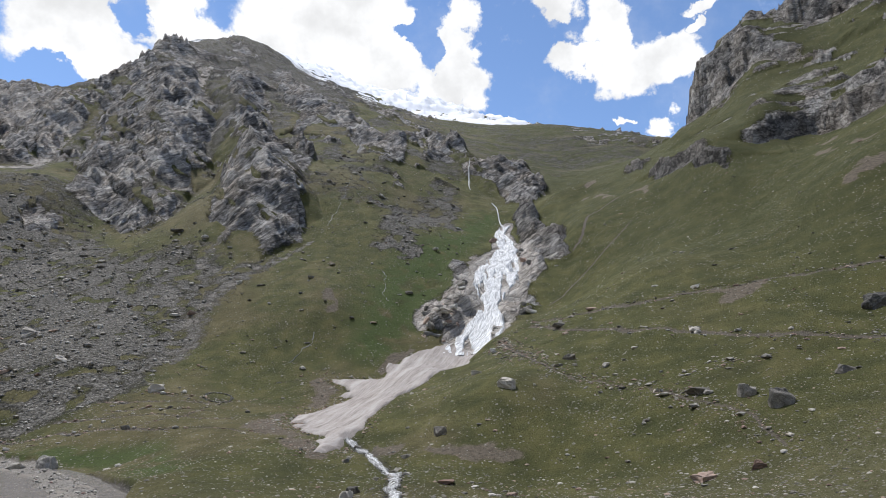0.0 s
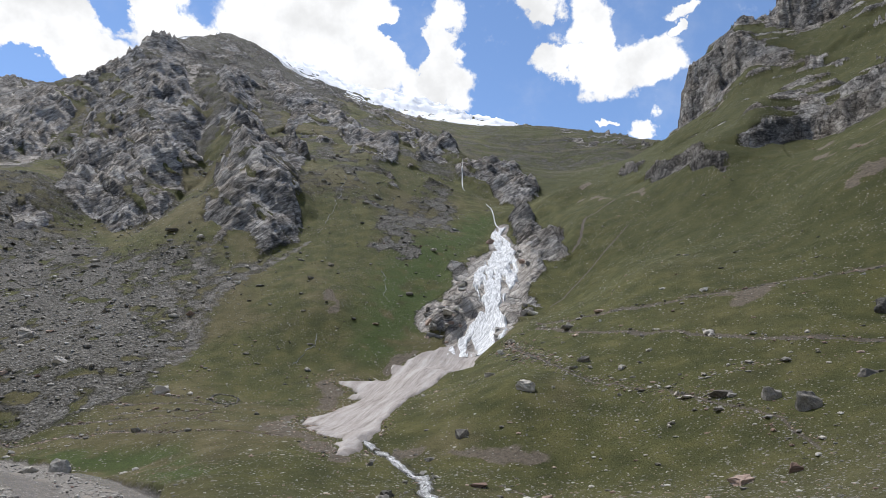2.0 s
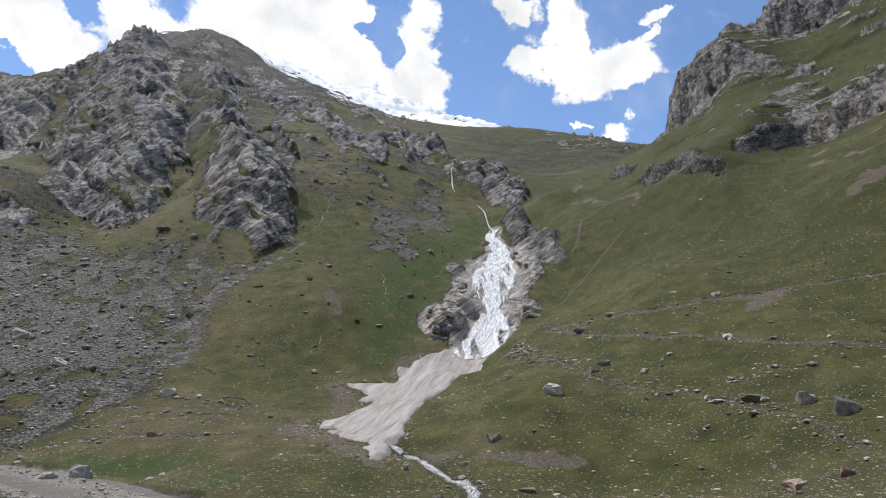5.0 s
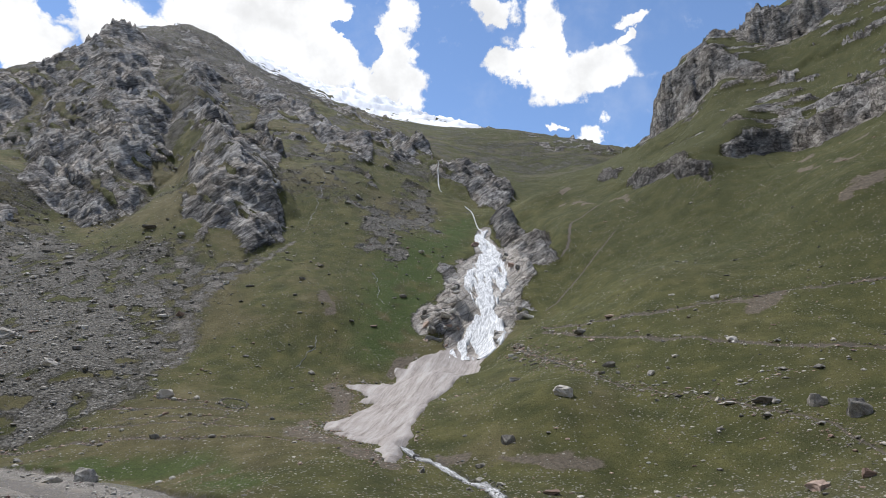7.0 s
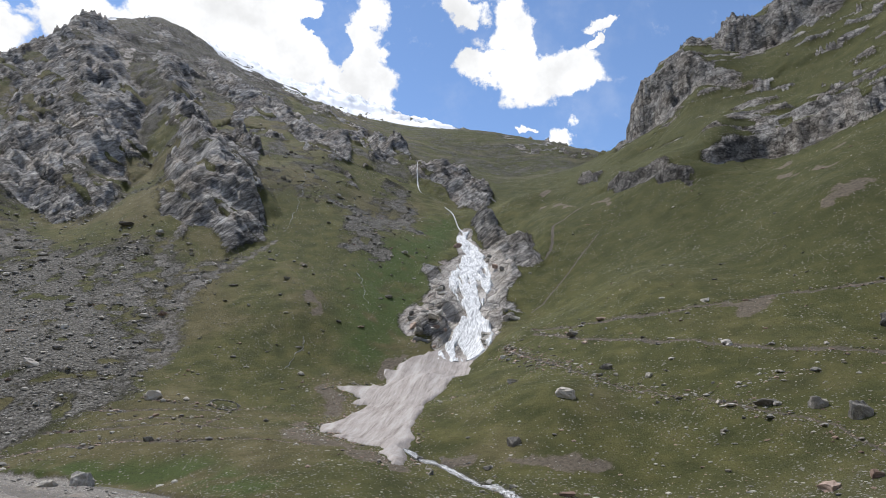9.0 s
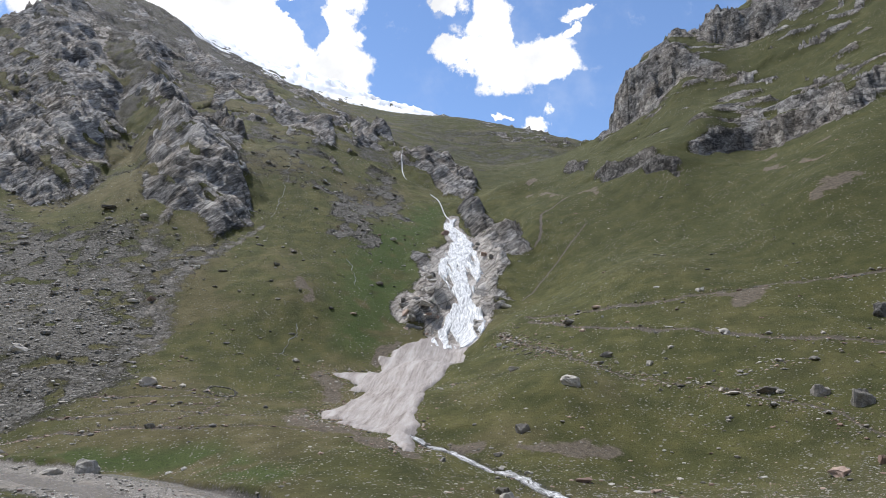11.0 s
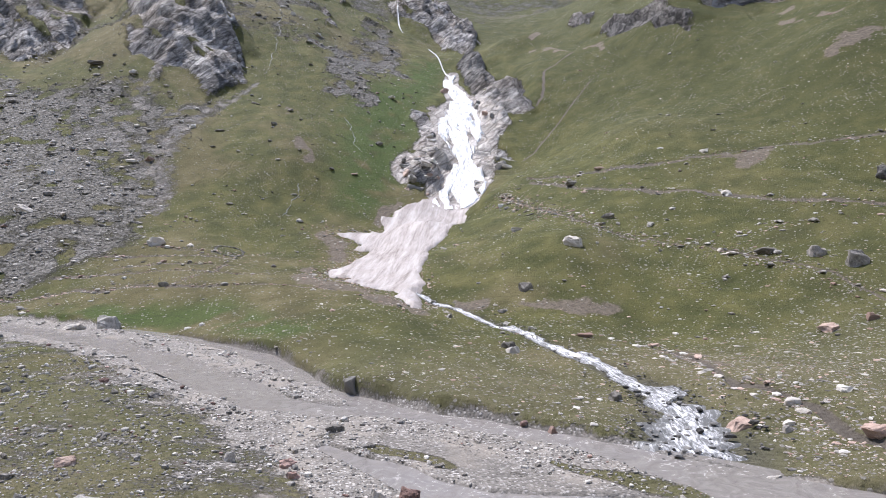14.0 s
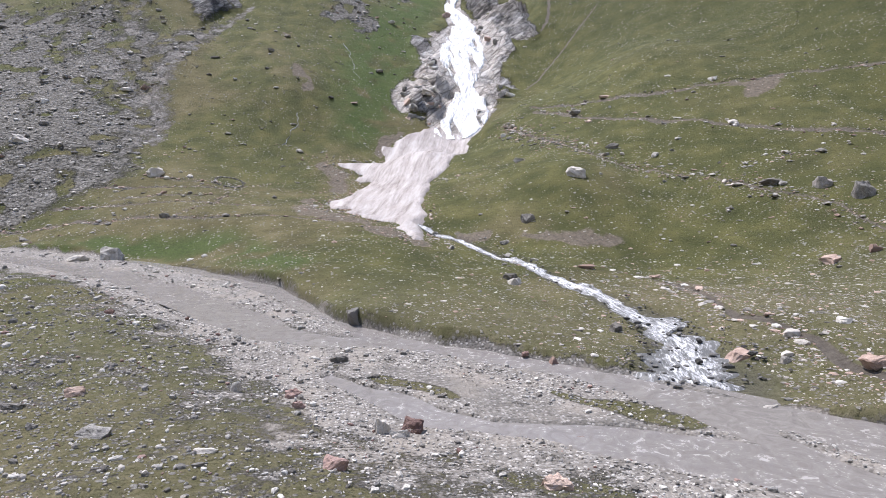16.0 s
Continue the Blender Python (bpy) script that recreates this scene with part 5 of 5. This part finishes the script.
BOULDERS = [
    (MAT_PALE, "large pale angular boulder at the water's edge of the river", [(-128.2, 225.2, 7.8, 5.4)]),
    (MAT_GREY, "low grey boulder lying at the river's edge", [(-138.3, 223, 7.8, 2.3)]),
    (MAT_PALE, "pale upright boulder at the foot of the grassy river bank", [(-60.7, 128.6, 3.4, 2.6)]),
    (MAT_PINK, "rounded tan boulder at the river bank beside the stream mouth", [(-32.6, 100.3, 2.0, 1.7)]),
    (MAT_PINK, "smooth pinkish boulder in the stony meadow", [(-95.8, 89.7, 3.1, 1.3), (6.6, 81.4, 4.2, 1.7)]),
    (MAT_GREY, "weathered grey boulder in the stony meadow", [(-77.7, 90.9, 3.0, 1.7), (-60.9, 76.8, 1.8, 2.3), (-59.3, 75.2, 2.5, 1.2), (-101, 85.5, 3.0, 0.8), (-94.3, 127, 2.1, 1.2), (-78.1, 69.8, 2.3, 0.6)]),
    (MAT_RED, "reddish-brown boulder on the gravel of the near bank", [(-70.8, 89.1, 2.2, 1.3), (-69.9, 85.3, 1.6, 1.1), (-57.7, 76.7, 2.9, 1.9), (-66.4, 64.7, 2.7, 1.5), (-39.7, 73.1, 2.3, 0.9)]),
    (MAT_PINK, "broad grey-pink slab of rock in the near meadow", [(-47.3, 59.7, 3.5, 1.5)]),
    (MAT_PALE, "flat pale rock half sunk in the meadow", [(-89.7, 75.8, 4.9, 1.2), (-96.5, 79.2, 1.7, 0.9)]),
    (MAT_GREY, "small dark boulder on the gravel bar", [(-64.4, 103.9, 2.8, 1.2)]),
    (MAT_GREY, "grey boulder on the grassy terrace by the stream", [(-21.5, 154.8, 3.6, 2.2), (-16.3, 112.4, 3.0, 1.8), (-12.4, 106.2, 1.8, 1.1), (-20.1, 161, 4.5, 2.2)]),
    (MAT_PINK, "long brownish slab at the edge of the stream", [(-4.2, 96.0, 5.2, 1.9), (1.0, 165.0, 5.0, 1.2)]),
    (MAT_GREY, "flat stone slab at the river's edge by the stream mouth", [(-11.9, 78.4, 3.3, 1.0), (0, 90.5, 2.4, 1.3), (6.2, 97.2, 3.6, 1.2)]),
    (MAT_PINK, "pinkish boulder on the stony grass slope", [(64.3, 142.2, 4.6, 2.8), (53.7, 143.3, 5.5, 2.0)]),
    (MAT_GREY, "big rough grey boulder on the grassy slope below the trail", [(82.3, 165.5, 6.6, 5.0), (79.1, 177, 5.6, 3.6), (71.5, 188, 8.2, 1.9), (103.7, 172.5, 6.9, 2.0)]),
    (MAT_GREY, "grey overhanging boulder with a dark foot alone on the grass", [(20.7, 221.5, 7.4, 4.0)]),
    (MAT_GREY, "grey stone lying on the grass slope", [(46.9, 249.6, 6.0, 2.4), (56.8, 233.5, 3.3, 1.7), (12.8, 260.2, 5.0, 1.6), (-0.8, 207.5, 4.0, 2.8)]),
    (MAT_GREY, "grey boulder at the foot of the scree slope", [(-134.6, 318.5, 9.0, 4.0)]),
    (MAT_PALE, "pale stone beside the trail on the terrace", [(-119.2, 258.5, 3.9, 2.2)]),
    (MAT_GREY, "large pale-topped block in the scree", [(-200.1, 351, 10, 3.4), (-240.7, 388.5, 12, 7), (-225.3, 546.1, 13, 3.0), (-83.3, 646.5, 5.9, 4.5)]),
    (MAT_DARK, "big dark boulder high on the grass slope", [(140.4, 213.6, 10, 4.6)]),
    (MAT_PINK, "pale pinkish rock at the lip of the waterfall", [(43.5, 553, 7.5, 5.0)]),
]
SPOTS = [(mat, label, place) for mat, label, places in BOULDERS for place in places]
LEVELS = ground(np.array([p[0] for _, _, p in SPOTS], float), np.array([p[1] for _, _, p in SPOTS], float))
for seed, ((mat, label, (x, y, w, h)), z) in enumerate(zip(SPOTS, LEVELS), 1):
    build_boulder(x, y, float(z), w, h, mat, label, seed)


# loose rocks that stand out on the slopes: angular blocks of a few shapes, each its own object
def build_rocks():
    rng = np.random.default_rng(23)
    kinds = []
    for k, (mat, label) in enumerate(((MAT_GREY, "angular grey rock lying on the grass slope"), (MAT_PALE, "pale angular rock lying on the grass slope"), (MAT_PINK, "brownish angular rock lying on the grass slope"), (MAT_DARK, "dark angular rock lying on the grass slope"))):
        for v in range(4):
            bm = lump(300 + 10 * k + v, 1, 18)
            lo = min(q.co.z for q in bm.verts)
            for q in bm.verts:
                q.co.z = (q.co.z - lo) * 0.85 - 0.36
            me = bpy.data.meshes.new("rock")
            bm.to_mesh(me)
            bm.free()
            me.materials.append(mat)
            kinds.append((me, label))
    spots = []
    # along the stony bands, on the flat by the stream mouth, on the terrace and in the scree
    for line, n, wide in ((TRAILS[5], 46, 9), (TRAILS[3], 22, 7), (TRAILS[2], 18, 7), (TRAILS[4], 34, 8), (STREAM[:10], 26, 9), (SCREE[0], 46, 60), (SCREE[1], 18, 60), (SCREE[2], 20, 30)):
        q, _ = resample(line, 2.0)
        for i in rng.integers(0, len(q), n):
            spots.append((q[i, 0] + rng.normal(0, wide * 0.6), q[i, 1] + rng.normal(0, wide * 0.6), wide > 20))
    x, y = np.array([a for a, _, _ in spots]), np.array([b for _, b, _ in spots])
    z = ground(x, y)
    far, _ = signed(x, y, FAR_EDGE)
    ok = (far > 2) & (inside(x, y, SNOW) < -2)
    size = sizes(rng, len(x), 1.0, 3.6, 2.0) * np.where([c for _, _, c in spots], 2.0, np.clip(np.hypot(x, y) / 180, 0.7, 1.3))
    for i in np.nonzero(ok)[0]:
        me, label = kinds[int(rng.choice(16, p=[0.12] * 4 + [0.06] * 4 + [0.05] * 4 + [0.02] * 4))]
        ob = new("rock", me)
        w = float(size[i])
        ob.matrix_world = pose(float(x[i]), float(y[i]), float(z[i]), rng.uniform(-12, 12), rng.uniform(-12, 12), rng.uniform(0, 360)) @ Matrix.Diagonal((w, w * rng.uniform(0.6, 0.9), w * rng.uniform(0.45, 0.75), 1))
        tagged(ob, label.replace("grass slope", "scree slope") if spots[i][2] else label, "rock", "loose rocks on the slopes")


def pebble_shapes():
    shapes = []
    rnd = random.Random(5)
    for k in range(8):
        bm = bmesh.new()
        bmesh.ops.create_icosphere(bm, subdivisions=1, radius=0.5)
        for v in bm.verts:
            v.co *= rnd.uniform(0.72, 1.2)
            v.co.z *= rnd.uniform(0.85, 1.0) * 0.72
            v.co.y *= 0.8
        bm.verts.ensure_lookup_table()
        shapes.append((np.array([v.co[:] for v in bm.verts]), np.array([[v.index for v in f.verts] for f in bm.faces])))
        bm.free()
    return shapes


SHAPES = pebble_shapes()


def scatter(name, x, y, size, mat, label, rng, flat=1.0, sink=0.2, category="stones"):
    """Many loose stones joined into one object."""
    z = ground(x, y)
    pick = rng.integers(0, len(SHAPES), len(x))
    cos, fs, base = [], [], 0
    for k, (v, f) in enumerate(SHAPES):
        m = np.nonzero(pick == k)[0]
        if not len(m):
            continue
        a = rng.uniform(0, 6.283, len(m))
        c, s = np.cos(a)[:, None], np.sin(a)[:, None]
        sz = size[m][:, None]
        st = rng.uniform(0.7, 1.4, (len(m), 1))
        px, py = v[None, :, 0] * sz * st, v[None, :, 1] * sz / st
        co = np.stack([x[m][:, None] + c * px - s * py, y[m][:, None] + s * px + c * py, z[m][:, None] + (v[None, :, 2] * flat + 0.36 * flat - sink) * sz * rng.uniform(0.6, 1.15, (len(m), 1))], -1)
        cos.append(co.reshape(-1, 3))
        fs.append((f[None] + (base + np.arange(len(m)) * len(v))[:, None, None]).reshape(-1, 3))
        base += len(m) * len(v)
    me = mesh_from(name, np.concatenate(cos), np.concatenate(fs))
    me.polygons.foreach_set("use_smooth", np.zeros(len(me.polygons), bool))
    me.materials.append(mat)
    return tagged(new(name, me), label, category, kind="stuff")


def fan(rng, n, a0, a1, r0, r1, even=1.0):
    """Random places in a sector round the hub, denser towards it."""
    a = np.radians(rng.uniform(a0, a1, n))
    r = np.exp(rng.uniform(np.log(r0), np.log(r1), n))
    return HUB[0] + r * np.sin(a), HUB[1] + r * np.cos(a)


def sizes(rng, n, low, high, power=2.2):
    """Many small, few large."""
    return low * (1 - rng.uniform(0, 1, n) * (1 - (low / high) ** power)) ** (-1 / power)


def strew():
    rng = np.random.default_rng(11)
    # gravel plain and the stony meadow in front of it
    x, y = fan(rng, 125000, -50, 40, 55, 330)
    sn, _ = signed(x, y, NEAR_EDGE)
    sf, _ = signed(x, y, FAR_EDGE)
    patch = fbm(x / 9, y / 9, 3.7, 3)
    p = np.where(sn > -1, 0.4, np.clip(0.6 + 0.5 * patch, 0.15, 1) * np.interp(sn, [-70, -30, -3], [0.85, 1.0, 0.8])) * np.clip(-sf / 4, 0.1, 1)
    m = (sf < 0) & (rng.uniform(0, 1, len(x)) < p)
    x, y = x[m], y[m]
    z, rock, scree, dirt, snow, gravel, lush, wet, pale = ground(x, y, True)
    m = wet < 0.3
    x, y = x[m], y[m]
    dist = np.hypot(x + 60, y)
    s = sizes(rng, len(x), 0.22, 1.4, 2.4) * np.clip(dist / 95, 0.85, 1.4)
    h, k = len(x) * 6 // 10, len(x) * 97 // 100
    scatter("river_stones", x[:h], y[:h], s[:h], MAT_PALE, "pale rounded stones strewn over gravel and grass by the river", rng)
    scatter("river_stones", x[h:k], y[h:k], s[h:k], MAT_GREY, "grey rounded stones strewn over gravel and grass by the river", rng)
    scatter("river_stones", x[k:], y[k:], s[k:], MAT_RED, "reddish rounded stones strewn over gravel and grass by the river", rng)
    # grass slopes: terrace, right-hand slope, left foot
    x, y = fan(rng, 120000, -46, 50, 95, 560)
    sf, _ = signed(x, y, FAR_EDGE)
    patch = fbm(x / 24, y / 18, 8.7, 4)
    band = line_mask(x, y, [[(cx, cy, 3.2) for cx, cy, _ in t] for t in TRAILS[2:6]], 0.8)
    stony = np.clip(0.08 + 0.5 * ramp(0.1, 0.7, patch) + 0.9 * band + 0.9 * line_mask(x, y, [[(73, 204, 3), (84, 201, 5), (94, 196, 3)]], 0.7) + 0.75 * ramp(230, 130, y) * ramp(-60, -10, x), 0, 1)
    p = stony * np.interp(np.hypot(x, y), [150, 400, 560], [1, 0.45, 0.25])
    m = (sf > 1) & (inside(x, y, SNOW) < -1) & (rng.uniform(0, 1, len(x)) < p)
    x, y = x[m], y[m]
    z, rock, scree, dirt, snow, gravel, lush, wet, pale = ground(x, y, True)
    m = (scree < 0.5) & (rock < 0.3) & (wet < 0.3) & (rng.uniform(0, 1, len(x)) > 0.6 * lush)
    x, y = x[m], y[m]
    band = line_mask(x, y, [[(cx, cy, 2.6) for cx, cy, _ in t] for t in TRAILS[2:6]] + [[(73, 204, 3), (84, 201, 5), (94, 196, 3)]], 0.8)
    s = (1 + 0.9 * band) * sizes(rng, len(x), 0.3, 3.4, 2.3) * np.clip(np.hypot(x, y) / 220, 0.6, 1.5)
    h, k = len(x) * 36 // 100, len(x) * 78 // 100
    scatter("slope_stones", x[:h], y[:h], s[:h] * 0.85, MAT_PALE, "pale stones scattered over the grass slopes", rng, 0.6)
    scatter("slope_stones", x[h:k], y[h:k], s[h:k], MAT_GREY, "grey stones scattered over the grass slopes", rng, 0.6)
    scatter("slope_stones", x[k:], y[k:], s[k:], MAT_PINK, "brownish stones scattered over the grass slopes", rng, 0.6)
    # scree
    x, y = fan(rng, 120000, -46, 6, 300, 800)
    m = (x < 20) & (inside(x, y, SNOW) < -1)
    x, y = x[m], y[m]
    z, rock, scree, dirt, snow, gravel, lush, wet, pale = ground(x, y, True)
    m = (rng.uniform(0, 1, len(x)) < np.clip(0.6 * scree + 0.06, 0, 0.6)) & (rock < 0.4)
    x, y = x[m], y[m]
    s = sizes(rng, len(x), 0.5, 6.5, 2.1) * np.clip(np.hypot(x, y) / 450, 0.7, 1.4)
    h = len(x) * 6 // 10
    scatter("scree_blocks", x[:h], y[:h], s[:h], MAT_GREY, "angular grey blocks of a scree slope", rng, 0.75)
    scatter("scree_blocks", x[h:], y[h:], s[h:] * 0.8, MAT_PALE, "pale angular blocks of a scree slope", rng, 0.75)
    # rows of stones along the trails and terraces, and rubble round the snow
    xs, ys = [], []
    for k, gap in ((0, 0.35), (1, 0.45), (2, 1.0), (3, 0.8), (5, 0.16), (8, 0.45), (9, 0.45), (10, 0.5), (11, 0.5)):
        q, _ = resample(TRAILS[k], gap)
        wide = 3.2 if k == 5 else 0.8
        xs.append(q[:, 0] + rng.normal(0, wide, len(q)))
        ys.append(q[:, 1] + rng.normal(0, wide, len(q)))
    x, y = rng.uniform(-75, -20, 9000), rng.uniform(195, 350, 9000)
    d = inside(x, y, SNOW)
    m = (d < -0.5) & (rng.uniform(0, 1, len(x)) < np.exp(d / 5)) & (x < -22)
    x, y = np.concatenate(xs + [x[m]]), np.concatenate(ys + [y[m]])
    s = sizes(rng, len(x), 0.35, 2.0, 1.9) * np.clip(np.hypot(x, y) / 260, 0.6, 1.3)
    h = len(x) // 2
    pick = rng.permutation(len(x))
    scatter("trail_stones", x[pick[:h]], y[pick[:h]], s[pick[:h]], MAT_PINK, "brownish stones in rows along trodden trails and round the snow", rng, 0.8)
    scatter("trail_stones", x[pick[h:]], y[pick[h:]], s[pick[h:]], MAT_GREY, "grey stones in rows along trodden trails and round the snow", rng, 0.8)
    # dark wet rocks along the stream
    q, _ = resample(STREAM, 0.1)
    n = len(q)
    side = rng.normal(0, 1.0, n)
    x, y = q[:, 0] + side * q[:, 2] * 1.0 + rng.normal(0, 0.3, n), q[:, 1] + rng.normal(0, 0.5, n)
    big = 0.6 + 0.7 * ramp(2.5, 6, q[:, 2])
    scatter("stream_stones", x, y, sizes(rng, n, 0.3, 1.5, 1.9) * big, MAT_DARK, "dark wet stones in and beside the stream", rng, 0.8, -0.25)


def build_enclosure():
    """A low ring of piled stones, each a part of it."""
    rng = np.random.default_rng(77)
    cx, cy = -103.0, 311.0
    ring = new("stone_enclosure")
    base = float(ground(np.array([cx]), np.array([cy]))[0])
    ring.matrix_world = pose(cx, cy, base)
    tagged(ring, "old low oval enclosure of piled grey stones on the grass", "enclosure")
    meshes = []
    for k in range(4):
        bm = lump(700 + k, 1, 14)
        me = bpy.data.meshes.new("stone")
        bm.to_mesh(me)
        bm.free()
        me.materials.append((MAT_GREY, MAT_PALE)[k % 2])
        meshes.append(me)
    a = np.linspace(0, 6.283, 58)[:-1]
    x, y = 6.0 * np.cos(a) + rng.normal(0, 0.25, len(a)), 6.5 * np.sin(a) + rng.normal(0, 0.25, len(a))
    z = ground(x + cx, y + cy)
    for x1, y1, z1 in zip(x, y, z):
        ob = new("stone", meshes[int(rng.integers(0, 4))])
        ob.parent = ring
        w = float(rng.uniform(0.7, 1.3))
        ob.matrix_basis = pose(float(x1), float(y1), float(z1) - base + 0.2 * w, 0, 0, float(rng.uniform(0, 360))) @ Matrix.Diagonal((w, w * 0.8, w * 0.75, 1))


def build_gully_rocks():
    """Big blocks on both sides of the waterfall."""
    rng = np.random.default_rng(41)
    shapes = []
    for k, mat in enumerate((MAT_PALE, MAT_PINK, MAT_GREY)):
        for v in range(3):
            bm = lump(500 + 10 * k + v, 2, 15)
            me = bpy.data.meshes.new("rock")
            bm.to_mesh(me)
            bm.free()
            me.materials.append(mat)
            shapes.append(me)
    lines = [([(14, 486), (14, 455), (6, 436), (2, 420), (6, 406), (2, 392)], 16, 6.0), ([(-10, 420), (-12, 406), (-3, 398)], 9, 4.0), 
             ([(63, 520), (64, 490), (64, 465)], 7, 4.0), ([(46, 440), (52, 428), (56, 418), (46, 412)], 8, 3.0), ([(32, 392), (28, 382), (34, 400)], 6, 1.5)]
    spots = []
    for line, n, wide in lines:
        q, _ = resample(line, 1.0)
        for i in rng.integers(0, len(q), n):
            spots.append((q[i, 0] + rng.normal(0, wide * 0.6), q[i, 1] + rng.normal(0, wide * 0.8)))
    x, y = np.array(spots).T
    for x1, y1, z1 in zip(x, y, ground(x, y)):
        w = float(rng.uniform(3.0, 7.5))
        ob = new("rock", shapes[int(rng.choice(9, p=[0.17] * 3 + [0.06] * 3 + [0.1033, 0.1033, 0.1034]))])
        ob.matrix_world = pose(float(x1), float(y1), float(z1) - 0.06 * w, rng.uniform(10, 45), rng.uniform(-20, 20), rng.uniform(-40, 40)) @ Matrix.Diagonal((w * rng.uniform(0.8, 1.3), w, w * rng.uniform(0.6, 0.85), 1))
        tagged(ob, "pale beige angular block of rock beside the waterfall", "rock", "rocks beside the waterfall")


build_rocks()
build_enclosure()
build_gully_rocks()
strew()
